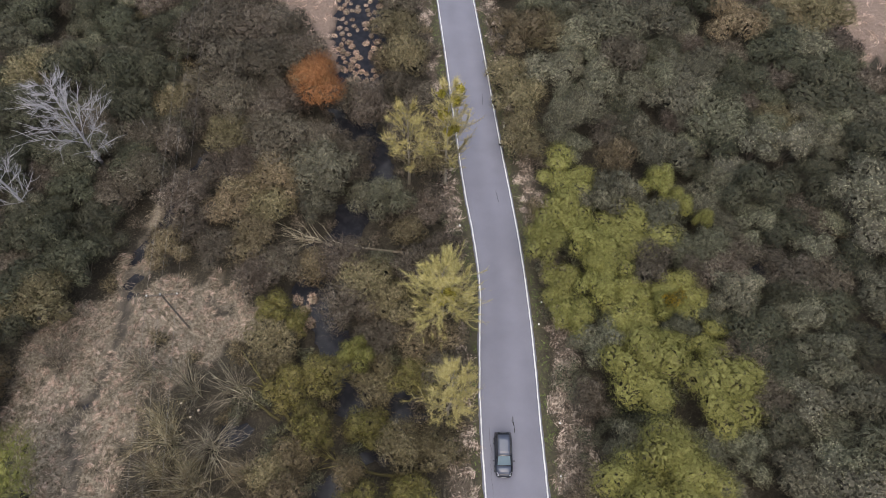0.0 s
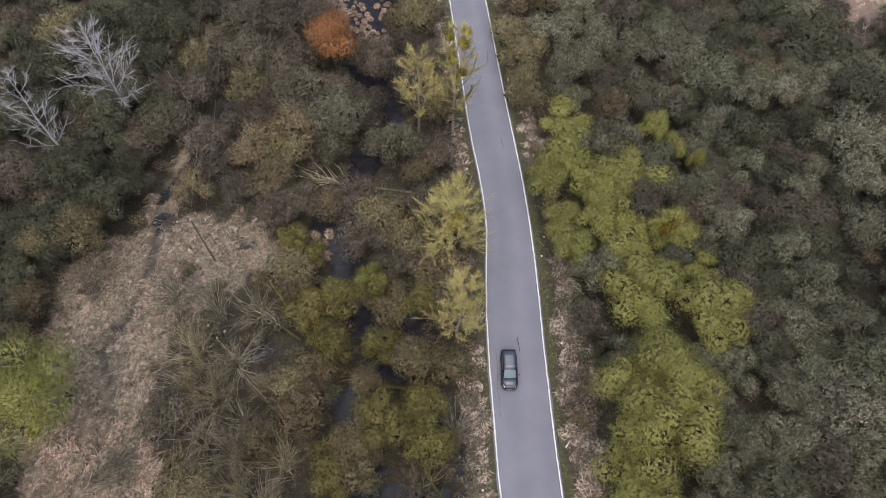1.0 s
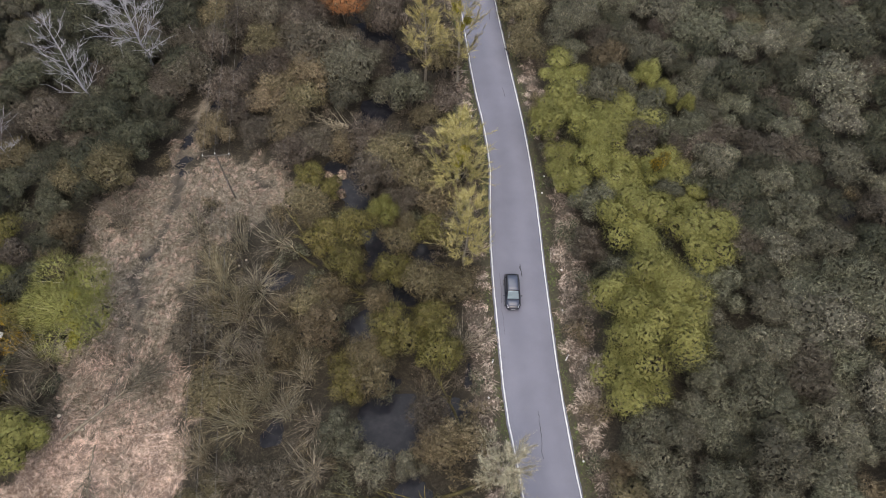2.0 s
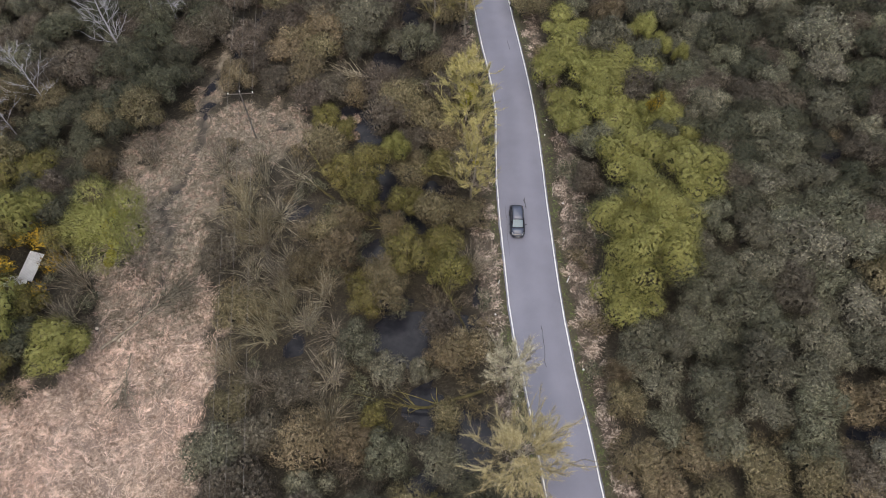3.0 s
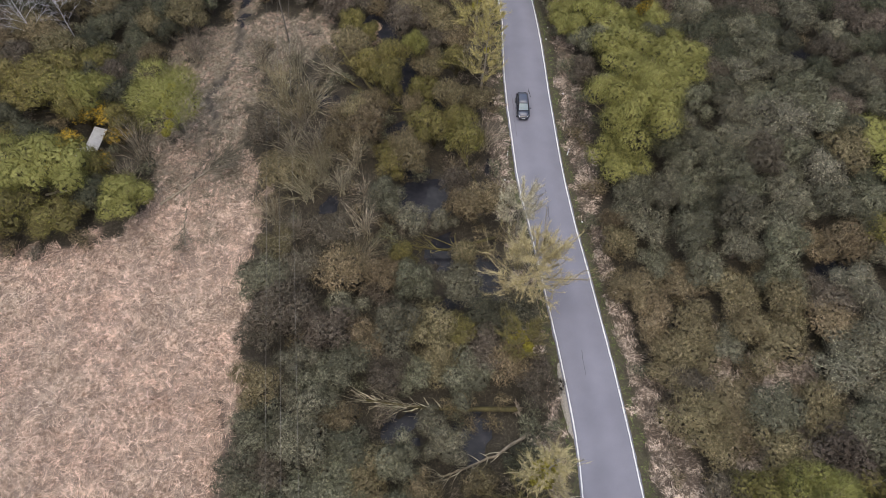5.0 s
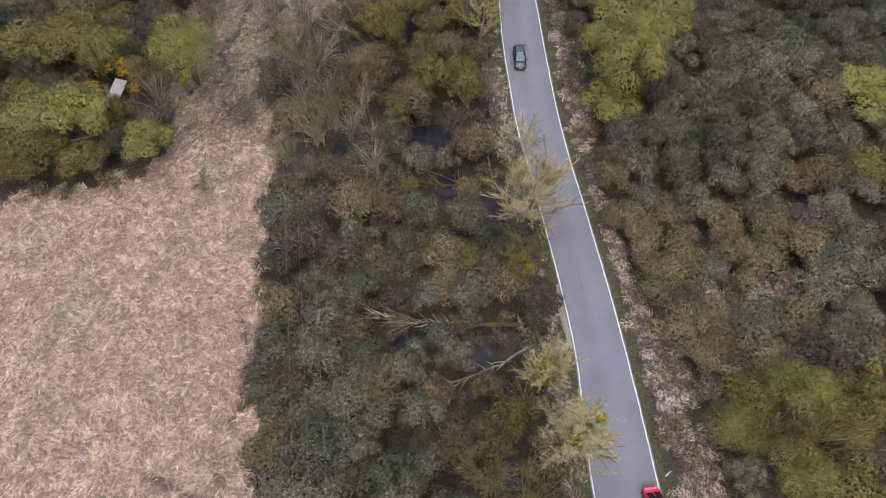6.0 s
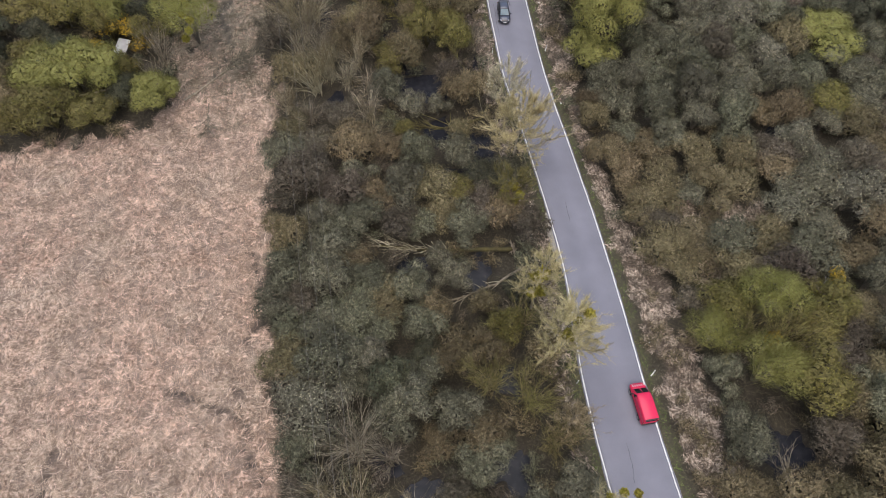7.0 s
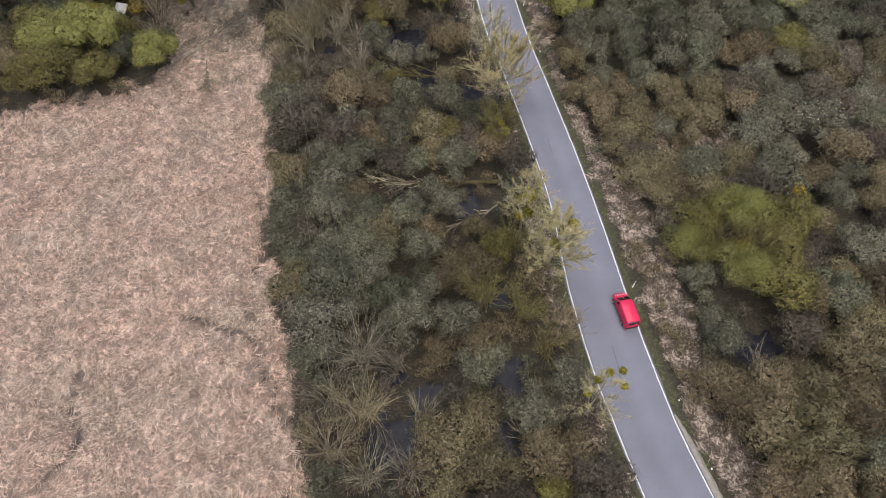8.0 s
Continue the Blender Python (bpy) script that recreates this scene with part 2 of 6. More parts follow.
def tube(points, radii, sides=5):
    """Vertices and quads-as-triangles of a tapered tube along points."""
    pts = np.asarray(points, float)
    n = len(pts)
    t = np.gradient(pts, axis=0)
    t /= np.linalg.norm(t, axis=1)[:, None] + 1e-9
    ref = np.where(np.abs(t[:, 2:3]) > 0.9, np.array([[1.0, 0, 0]]), np.array([[0, 0, 1.0]]))
    a = np.cross(t, ref)
    a /= np.linalg.norm(a, axis=1)[:, None] + 1e-9
    b = np.cross(t, a)
    ang = np.arange(sides) * 2 * np.pi / sides
    ring = a[:, None] * np.cos(ang)[None, :, None] + b[:, None] * np.sin(ang)[None, :, None]
    v = (pts[:, None] + ring * np.asarray(radii, float)[:, None, None]).reshape(-1, 3)
    f = []
    for i in range(n - 1):
        for j in range(sides):
            p, q = i * sides + j, i * sides + (j + 1) % sides
            f += [(p, q, q + sides), (p, q + sides, p + sides)]
    return v, np.array(f)


def joined(pieces):
    vs, fs, k = [], [], 0
    for v, f in pieces:
        vs.append(v)
        fs.append(f + k)
        k += len(v)
    return np.concatenate(vs), np.concatenate(fs)


def flecks(rng, p, size):
    """One small triangle at each point, turned at random."""
    a, b = rng.normal(size=p.shape), rng.normal(size=p.shape)
    a *= (size / np.linalg.norm(a, axis=1))[:, None]
    b *= (size / np.linalg.norm(b, axis=1))[:, None]
    v = np.stack([p - a * 0.5, p + a * 0.5, p + b], 1).reshape(-1, 3)
    return v, np.arange(len(v)).reshape(-1, 3)


def shell_flecks(rng, p, d, size, lift=0.45):
    """Small triangles that lie on a rounded outside with the normal d, each tilted at random."""
    t = np.cross(d, rng.normal(size=d.shape))
    t /= np.linalg.norm(t, axis=1)[:, None] + 1e-9
    u = np.cross(d, t) + d * rng.normal(0, lift, (len(d), 1))
    t = t + d * rng.normal(0, lift, (len(d), 1))
    s = size[:, None]
    v = np.stack([p - t * s * 0.5, p + t * s * 0.5, p + u * s * 1.15], 1).reshape(-1, 3)
    return v, np.arange(len(v)).reshape(-1, 3)


def sprigs(rng, p, d, length, width, out=0.55):
    """Thin triangles that run outwards over a rounded outside."""
    t = np.cross(d, rng.normal(size=d.shape))
    t /= np.linalg.norm(t, axis=1)[:, None] + 1e-9
    way = d * out + t * rng.uniform(0.4, 1.0, (len(d), 1))
    side = np.cross(way, d) + rng.normal(0, 0.25, d.shape)
    side *= (width / (np.linalg.norm(side, axis=1) + 1e-9))[:, None]
    v = np.stack([p - side, p + side, p + way * length[:, None]], 1).reshape(-1, 3)
    return v, np.arange(len(v)).reshape(-1, 3)


def sphere_dirs(rng, n, low=-0.3):
    z = rng.uniform(low, 1, n)
    a = rng.uniform(0, 2 * np.pi, n)
    s = np.sqrt(1 - z * z)
    return np.stack([s * np.cos(a), s * np.sin(a), z], 1)


# ---------------- the lie of the land ----------------
LEFT_EDGE = np.array([(-160, 36), (-120, 24), (-90, 15.6), (-80, 13.3), (-74.4, 12.1), (-70, 11.3), (-66.2, 10.7), (-62.4, 10.0), (-57, 9.5), (-51, 9.15), (-46, 9.15),
    (-40, 9.3), (-36, 9.15), (-32.5, 8.85), (-27.3, 8.3), (-20.5, 7.45), (-14.3, 6.65), (-9.2, 5.95), (-6, 5.4), (-1.9, 5.0), (4.2, 4.7), (9.4, 4.42), (15.3, 4.25)])
LEFT_EDGE = np.concatenate([LEFT_EDGE, np.array([(21.7, 4.35), (27, 4.55), (30, 4.4), (33, 4.1), (36.4, 3.65), (40.4, 3.0), (45, 2.4), (54.4, 1.4), (65, 0.25), (77, -1.1), (100, -3.9), (160, -11)])])
RIGHT_EDGE = np.array([(-160, 43), (-120, 31), (-90, 22.7), (-80, 20.3), (-75, 19.1), (-70.4, 18.05), (-67, 17.4), (-62.3, 16.85), (-58, 16.4), (-55, 16.15), (-51, 15.85), (-46.5, 15.6),
    (-42, 15.3), (-37.3, 14.95), (-33.4, 14.62), (-28.6, 14.15), (-22.6, 13.45), (-17.4, 12.85), (-14.2, 12.45), (-10.9, 12.0), (-7.4, 11.65), (-3.7, 11.3), (0.2, 11.05)])
RIGHT_EDGE = np.concatenate([RIGHT_EDGE, np.array([(4.3, 10.85), (8.6, 10.68), (13.2, 10.5), (18, 10.4), (23, 10.22), (28.5, 9.9), (34.3, 9.4), (40.4, 8.7), (45.5, 8.05), (54.6, 7.0), (65.2, 5.85), (77.2, 4.45), (100, 1.7), (160, -5.5)])])


def left_of(y):
    return np.interp(y, LEFT_EDGE[:, 0], LEFT_EDGE[:, 1])


def right_of(y):
    return np.interp(y, RIGHT_EDGE[:, 0], RIGHT_EDGE[:, 1])


REEDS_WEST = [(-45.5, 20.3), (-43.2, 24.4), (-36.1, 27.1), (-29.2, 29), (-21.9, 28.3), (-20, 23.2), (-24, 20.7), (-30, 16), (-32.5, 8), (-31, 0), (-28.5, -4), (-28, -12.8),
    (-26.9, -24), (-26.2, -33), (-27, -38), (-25.5, -46), (-24.8, -53.7), (-23.3, -63.6), (-22, -71), (-20, -88), (-92, -95), (-92, -18), (-62, -16.4), (-53, -14.7), (-44, -12), (-42, -3), (-46, 8)]
REEDS_NORTH = [(-33, 104), (-28, 77), (-23, 69.5), (-19, 65), (-15.2, 62.5), (-15.2, 72), (-16.5, 104)]
REEDS_EAST = [(58, 74), (63.5, 66), (86, 70), (86, 104), (62, 92)]
POOLS = [(-6, 11, 3.6), (-4, 14, 2.2), (-10.5, 5, 2.4), (-7, -6, 4.2), (-0.7, -4.5, 2.2), (2.0, -0.4, 1.5), (-9, -1, 2.2), (-4.6, -14, 2.8), (-0.2, -16.6, 3.0), (0.9, -20.5, 2.6),
    (-4.5, -22, 2.2), (-9.2, -36, 2.2), (-1.4, -36.5, 2.7), (0.8, -50.8, 1.7), (-8.7, -62.3, 2.2), (-13, -66.5, 3.2), (0.5, -60, 2.7), (-1, -68, 2.8), (-12.8, -58.7, 1.4)]
POOLS_MORE = [(29.8, -59.7, 3.0), (27.5, -58, 2.2), (38, 30.7, 1.8), (46, 8.6, 1.6), (43.3, -16, 2.2), (44, -13.4, 1.6), (50.3, 22.3, 1.6), (-21, 11, 1.6), (-19.3, -7.3, 1.3), (-58, 24, 2.5)]
STREAM = [(-14, 110), (-13.2, 79), (-12.8, 70), (-11.6, 62), (-13.6, 54.3), (-10.2, 50), (-7.5, 44.5), (-12, 36), (-15.4, 28.2), (-12.8, 22.7), (-10.5, 18), (-7, 12)]
DITCH = [(-30.0, 49.0), (-32.0, 44.5), (-33.1, 41.0), (-34.1, 35.9), (-36.2, 31.9), (-36.2, 26.7), (-35.7, 21.9), (-36.3, 16.1), (-38.4, 10.8), (-36.6, 7.4)]
TRACKS = [[(-28.8, -49.8), (-27.9, -53.5), (-26.9, -55.6), (-27.5, -56.9), (-25.5, -59), (-25.1, -61.6), (-24.3, -64)], [(-46.6, -56), (-46.8, -60.3), (-45.5, -62.2), (-45.5, -63.9), (-48.8, -68.1)],
    [(-38.2, 5.4), (-35.3, 3.5), (-36, 0.4), (-38, -4)], [(-28.1, 27.9), (-25, 24.6)], [(-38.4, 10.8), (-37, 8), (-35.3, 3.5)], [(-29, -33), (-27.3, -38), (-27, -42), (-28.5, -45)], [(-36, -50), (-31, -52), (-28, -53.5)]]


def inside(poly, x, y):
    hit = np.zeros(np.shape(x), bool)
    for (x0, y0), (x1, y1) in zip(poly, poly[1:] + poly[:1]):
        cross = ((y0 > y) != (y1 > y)) & (x < (x1 - x0) * (y - y0) / (y1 - y0 + 1e-12) + x0)
        hit ^= cross
    return hit


def line_distance(line, x, y):
    best = np.full(np.shape(x), 1e9)
    for (x0, y0), (x1, y1) in zip(line, line[1:]):
        dx, dy = x1 - x0, y1 - y0
        t = np.clip(((x - x0) * dx + (y - y0) * dy) / (dx * dx + dy * dy), 0, 1)
        best = np.minimum(best, np.hypot(x - x0 - t * dx, y - y0 - t * dy))
    return best


def waves(x, y, s, seed=0):
    """A cheap smooth noise, about -1 to 1."""
    r = np.random.default_rng(seed)
    out = np.zeros(np.shape(x))
    for i in range(7):
        a, p, k = r.uniform(0, 6.283), r.uniform(0, 6.283), r.uniform(0.6, 1.7) / s
        out += np.sin((x * np.cos(a) + y * np.sin(a)) * k * 6.283 + p)
    return out / 3.2


def road_gap(x, y):
    """Metres outside the road's edge."""
    return np.maximum(left_of(y) - x, x - right_of(y))


def oldness(x, y):
    """1 where the reeds are old and grey, 0 in the open bed."""
    return np.clip((y + 12 + 5 * waves(x, y, 9, 41)) / 14, 0, 1) * (y < 45)


def reediness(x, y):
    wx, wy = x + 1.2 * waves(x, y, 5, 3), y + 1.2 * waves(x, y, 5, 4)
    patchy = (y > 2) & (waves(x, y, 8, 61) + 0.5 * waves(x, y, 3, 62) < -1.05)
    return (inside(REEDS_WEST, wx, wy) & ~patchy) | inside(REEDS_NORTH, wx, wy) | inside(REEDS_EAST, wx, wy) | ((line_distance(DITCH, x, y) < 2.0) & (y > 24) & (waves(x, y, 4, 64) > -0.1))


def wetness(x, y):
    """Above 0 where water stands."""
    w = 1.7 + 1.5 * np.clip((y - 52) / 8, 0, 1) + 0.6 * waves(x, y, 9, 6) - line_distance(STREAM, x, y)
    for px, py, pr in POOLS + POOLS_MORE:
        w = np.maximum(w, 0.82 * pr - np.hypot(x - px, y - py))
    w = np.maximum(w, np.where(y > 26, 0.15, -0.9) - line_distance(DITCH, x, y))
    w = w + 0.7 * waves(x, y, 2.6, 5) + 0.35 * waves(x, y, 1.1, 9)
    return np.where(road_gap(x, y) < 3.2, -1, w)


WATER = -1.05


def track_gap(x, y):
    d = line_distance(DITCH, x + 0.35 * waves(x, y, 2.5, 17), y) - 0.28
    for t in TRACKS:
        d = np.minimum(d, line_distance(t, x + 0.3 * waves(x, y, 1.5, 8), y) + 0.02)
    return d


def ground_z(x, y):
    x, y = np.asarray(x, float), np.asarray(y, float)
    g = road_gap(x, y)
    z = -0.10 - 0.62 * np.clip((g - 0.8) / 2.6, 0, 1)
    z = z + np.clip((g - 0.6) / 2, 0, 1) * (0.10 * waves(x, y, 4, 1) + 0.05 * waves(x, y, 1.4, 2))
    z = z + 0.10 * reediness(x, y)
    z = z - np.clip((wetness(x, y) + 0.5) * 0.9, 0, 1.1)
    return z - 0.28 * np.clip(1 - track_gap(x, y) / 0.45, 0, 1)


# ---------------- ground, water, road ----------------
def spread_axis(lo, hi, step):
    core = np.arange(lo, hi + step / 2, step)
    out = 1.35 ** np.arange(1, 26)
    out = out / out[-1] * 2600
    return np.concatenate([(lo - out)[::-1], core, hi + out])


def straw_verge(x, y):
    """Where bleached grass shows along the road: above 0."""
    g = road_gap(x, y)
    east = x > right_of(y)
    f = waves(x, y, 6, 31)
    low = (y < -30) & (y > -80) & east
    mid = (y > -6) & (y < 42) & east
    far = np.where(low, 2.3 - np.abs(g - 4.3) + 0.5 * f, np.where(mid, 1.7 - np.abs(g - 3.3), np.where(east, 1.1 - np.abs(g - 2.4), 1.3 - np.abs(g - 2.2))))
    far = np.where(~east & ((y > 17) | (y < -4)), far - 0.5, far)
    return np.where((g > 0.8) & (g < 9), far + 0.75 * f, -1)


def build_ground():
    xs, ys = spread_axis(-80, 76, 0.72), spread_axis(-90, 100, 0.72)
    gx, gy = np.meshgrid(xs, ys)
    z = ground_z(gx, gy)
    far = (np.abs(gx) > 95) | (gy > 115) | (gy < -105)
    z = np.where(far, -0.75, z)
    g = road_gap(gx, gy)
    under = g < 0.15
    z = np.where(under, -0.16, z)
    nx, ny = len(xs), len(ys)
    i = (np.arange(ny - 1)[:, None] * nx + np.arange(nx - 1)[None]).ravel()
    quads = np.stack([i, i + 1, i + nx + 1, i + nx], 1)
    me = mesh_from("ground", np.stack([gx, gy, z], -1).reshape(-1, 3), quads, [ground_material()])
    wet = np.clip(wetness(gx, gy) * 1.2 + 0.9, 0, 1)
    mud = np.maximum(wet, np.clip(1.2 - track_gap(gx, gy) / 0.5, 0, 1) * 0.85)
    verge = np.clip(1.6 - g / 1.3 + 0.5 * waves(gx, gy, 3, 12), 0, 1) * 0.9
    straw = np.clip(straw_verge(gx, gy) * 1.5, 0, 1) * 0.4
    reed = np.maximum(reediness(gx, gy) * 1.0, straw)
    for key, v in (("reed", reed), ("old", oldness(gx, gy)), ("verge", verge * (g < 4)), ("mud", np.where(far, 0, mud))):
        a = me.attributes.new(key, "FLOAT", "POINT")
        a.data.foreach_set("value", np.asarray(v, np.float32).ravel())
    me.polygons.foreach_set("use_smooth", np.ones(len(me.polygons), bool))
    tagged(new("ground", me), "dark marshy woodland ground with leaf litter and dry reeds", "ground", kind="structure")
    xs, ys = np.linspace(-85, 75, 9), np.linspace(-95, 112, 11)
    gx, gy = np.meshgrid(xs, ys)
    i = (np.arange(10)[:, None] * 9 + np.arange(8)[None]).ravel()
    me = mesh_from("water", np.stack([gx, gy, np.full(gx.shape, WATER)], -1).reshape(-1, 3), np.stack([i, i + 1, i + 10, i + 9], 1), [water_material()])
    tagged(new("water", me), "still dark bog water in pools and a stream", "water", kind="structure")


def ribbon(ys, lo, hi, top, thick, wobble=0.0, seed=0):
    """A strip between two x-curves, with sides."""
    r = np.random.default_rng(seed)
    lo, hi = lo + r.normal(0, 1, len(ys)) * wobble, hi + r.normal(0, 1, len(ys)) * wobble
    rows = [np.stack([a, ys, np.full(len(ys), z)], 1) for a, z in ((lo, top - thick), (lo, top), (hi, top), (hi, top - thick))]
    v = np.stack(rows, 1).reshape(-1, 3)
    f = []
    for i in range(len(ys) - 1):
        for j in range(3):
            p = i * 4 + j
            f.append((p, p + 1, p + 5, p + 4))
    return v, np.array(f)


def build_road():
    ys = np.arange(-158, 159, 0.8)
    n = 13
    k = np.linspace(0, 1, n)
    lo, hi = left_of(ys) - 0.22, right_of(ys) + 0.22
    rag = np.random.default_rng(4)
    lo, hi = lo + rag.normal(0, 0.03, len(ys)), hi + rag.normal(0, 0.03, len(ys))
    x = lo[:, None] + (hi - lo)[:, None] * k
    z = 0.05 * (1 - (2 * k - 1) ** 2)[None] + np.zeros_like(x) - 0.05
    x = np.concatenate([lo[:, None] - 0.02, x, hi[:, None] + 0.02], 1)
    z = np.concatenate([np.full((len(ys), 1), -0.3), z, np.full((len(ys), 1), -0.3)], 1)
    y = np.repeat(ys[:, None], n + 2, 1)
    m = n + 2
    i = (np.arange(len(ys) - 1)[:, None] * m + np.arange(m - 1)[None]).ravel()
    me = mesh_from("road", np.stack([x, y, z], -1).reshape(-1, 3), np.stack([i, i + 1, i + m + 1, i + m], 1), [asphalt_material()])
    a = me.attributes.new("across", "FLOAT", "POINT")
    a.data.foreach_set("value", np.tile(np.concatenate([[0], k, [1]]), len(ys)).astype(np.float32))
    road = tagged(new("road", me), "narrow grey asphalt road with worn white edge lines", "road", kind="structure")
    paint = line_material()
    fine = np.arange(-156, 157, 0.35)
    for edge in (left_of, right_of):
        c = edge(fine)
        v, f = ribbon(fine, c - 0.075, c + 0.075, -0.03, 0.03, 0.012, 5)
        part("edge_line", mesh_from("edge_line", v, f, [paint]), None, road, "worn white painted edge line")
    tar = plain("crack_tar", (0.02, 0.02, 0.022), (0.05, 0.05, 0.052), 6, 0.7)
    r = np.random.default_rng(8)
    for x0, y0, y1, w in ((8.85, -9.6, -4.6, 0.035), (7.75, 11.4, 13.2, 0.05), (7.6, 12.4, 13.0, 0.03), (5.4, 4.0, 12.0, 0.012), (11.0, -30, -27, 0.02), (7.1, 40, 42, 0.03), (5.4, 56, 58, 0.03), (12.6, -62, -58, 0.02)):
        yy = np.arange(y0, y1, 0.12)
        cx = x0 + np.cumsum(r.normal(0, 0.022, len(yy))) - (yy - y0) * 0.03
        ww = w * r.uniform(0.4, 1.2, len(yy))
        v, f = ribbon(yy, cx - ww, cx + ww, 0.006, 0.03)
        part("crack", mesh_from("crack", v, f, [tar]), None, road)
    gravel = plain("pale_gravel", (0.20, 0.18, 0.15), (0.40, 0.37, 0.32), 8.0, 0.95, bump=0.5)
    for y0, y1, edge, side, wide in ((-37, -28.5, left_of, -1, 0.75), (-80, -66, right_of, 1, 0.8)):
        yy = np.arange(y0, y1, 0.4)
        bell = np.sin(np.linspace(0.05, np.pi - 0.05, len(yy))) ** 0.5 * wide
        c = edge(yy) + side * 0.2
        lo, hi = (c - bell, c) if side < 0 else (c, c + bell)
        v, f = ribbon(yy, lo, hi, -0.055, 0.2, 0.04, 6)
        tagged(new("shoulder", mesh_from("shoulder", v, f, [gravel])), "pale gravel shoulder beside the asphalt", "shoulder", kind="structure")


build_ground()
build_road()


# ---------------- trees and shrubs ----------------
def stems_mesh(name, rng, tips, reach, thick, mat, sides=3, sway=0.25):
    """Stems that rise from one foot to the tips."""
    pieces = []
    for tip in tips:
        t = np.linspace(0, 1, 4)[:, None]
        foot = np.array([0, 0, -0.35])
        bend = np.array([tip[0] * 0.25, tip[1] * 0.25, tip[2] * 0.62])
        p = (1 - t) ** 2 * foot + 2 * t * (1 - t) * bend + t * t * np.asarray(tip) * reach
        p[1:-1] += rng.normal(0, sway * 0.3, (2, 3))
        pieces.append(tube(p, thick * np.array([1, 0.75, 0.5, 0.22]), sides))
    v, f = joined(pieces)
    ring = f % (4 * sides)
    f = np.where(ring < sides, ring, f)
    return mesh_from(name, v, f, [mat])


M = MAT


def dome_crown(seed, R, H, lobes, twigs, leaves, twig_mat, leaf_mat, bark, width=0.014, leaf=0.07, low=0.30, lobe=(0.34, 0.52), reach=1.0, loose=0.34, core=1.0, limb_mat=None):
    """A crown of a few rounded lobes: boughs that fan up from the foot, a close layer of twig tufts under the outside,
    and sprays of thin twigs with buds or leaves at their tips. Returns the meshes of stems and crown."""
    rng = np.random.default_rng(seed)
    a = rng.uniform(0, 2 * np.pi) + np.arange(lobes) * 2.39996 + rng.normal(0, 0.25, lobes)
    rho = np.clip(np.sqrt((np.arange(lobes) + 0.35) / lobes) * 0.70 + rng.normal(0, 0.06, lobes), 0, 0.85)
    size = R * rng.uniform(*lobe, lobes)
    zc = H * (low + (0.70 - low) * np.sqrt(np.clip(1 - rho ** 2, 0, 1))) * rng.uniform(0.82, 1.12, lobes)
    c = np.stack([np.cos(a) * rho * R, np.sin(a) * rho * R, zc], 1)
    flat = np.stack([rng.uniform(0.85, 1.2, lobes), rng.uniform(0.85, 1.2, lobes), rng.uniform(0.75, 1.0, lobes)], 1)
    share = size ** 2 / np.sum(size ** 2)
    lobe_tone = rng.uniform(-0.28, 0.28, lobes)
    root = np.array([0, 0, 0.08 * H])
    up = np.array([0, 0, 1.0])

    def outside(n, bottom, near, far):
        """n places on the lobes, each with its lobe and the way out."""
        at = rng.choice(lobes, n, p=share)
        d = sphere_dirs(rng, n, bottom)
        lump = 1 + 0.09 * waves(d[:, 0] * 3 + at * 7.1, d[:, 1] * 3 + d[:, 2] * 2, 2.6, seed)
        lump += 0.10 * waves(d[:, 0] * 3 + at * 5.3, d[:, 1] * 3 - d[:, 2] * 2, 0.9 * (1.4 / size[at]) ** 0.5, seed + 3)
        return at, d, c[at] + d * flat[at] * (size[at] * lump * rng.uniform(near, far, n))[:, None]

    # a close inner layer, its tone lowered to imitate shade, and over it strands of twigs that run up the outside
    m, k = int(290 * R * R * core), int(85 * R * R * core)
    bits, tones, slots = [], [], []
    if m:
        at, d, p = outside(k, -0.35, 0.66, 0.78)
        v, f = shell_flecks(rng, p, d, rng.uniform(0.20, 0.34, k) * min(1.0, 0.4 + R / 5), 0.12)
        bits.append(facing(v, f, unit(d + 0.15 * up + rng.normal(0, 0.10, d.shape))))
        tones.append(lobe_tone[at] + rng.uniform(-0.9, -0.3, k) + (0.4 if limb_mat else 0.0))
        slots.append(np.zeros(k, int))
        at, d, p = outside(m, -0.3, 0.74, 1.02)
        u = unit(p - root) * 0.7 + rng.normal(0, 0.2, d.shape)
        u = unit(u - d * np.sum(u * d, 1)[:, None]) + d * rng.uniform(0.0, 0.3, (m, 1))
        ln = rng.uniform(0.25, 0.62, m)[:, None] * min(1.0, 0.4 + R / 5)
        nrm = unit(d + 0.15 * up + rng.normal(0, 0.10, d.shape))
        bits.append(twig_slivers(p - u * ln * 0.5, p + u * ln * 0.5, rng.uniform(0.009, 0.028, m) * min(1.0, 0.4 + R / 5), unit(d + rng.normal(0, 0.08, d.shape))))
        bits[-1] = (*bits[-1][:2], np.repeat(nrm, 3, 0))
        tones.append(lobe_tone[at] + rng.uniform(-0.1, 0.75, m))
        slots.append(np.zeros(m, int))
    # thin twigs that rise out of them, each lobe's fanning from its middle; lit tips are put into a higher tone
    at, d0, tip = outside(twigs, -0.2, 0.94, 1.2)
    axis = unit(unit(tip - root) * 0.45 + d0 * 0.7)
    L = (rng.uniform(0.3, 0.75, twigs) * reach)[:, None]
    p1 = tip + rng.normal(0, 0.03, tip.shape)
    p0 = p1 - unit(axis + rng.normal(0, loose, (twigs, 3))) * L
    n1 = unit(d0 + 0.2 * up + rng.normal(0, 0.14, d0.shape))
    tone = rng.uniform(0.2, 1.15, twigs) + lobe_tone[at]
    bits.append(twig_slivers(p0, p1, width * rng.uniform(0.5, 1.3, twigs), n1))
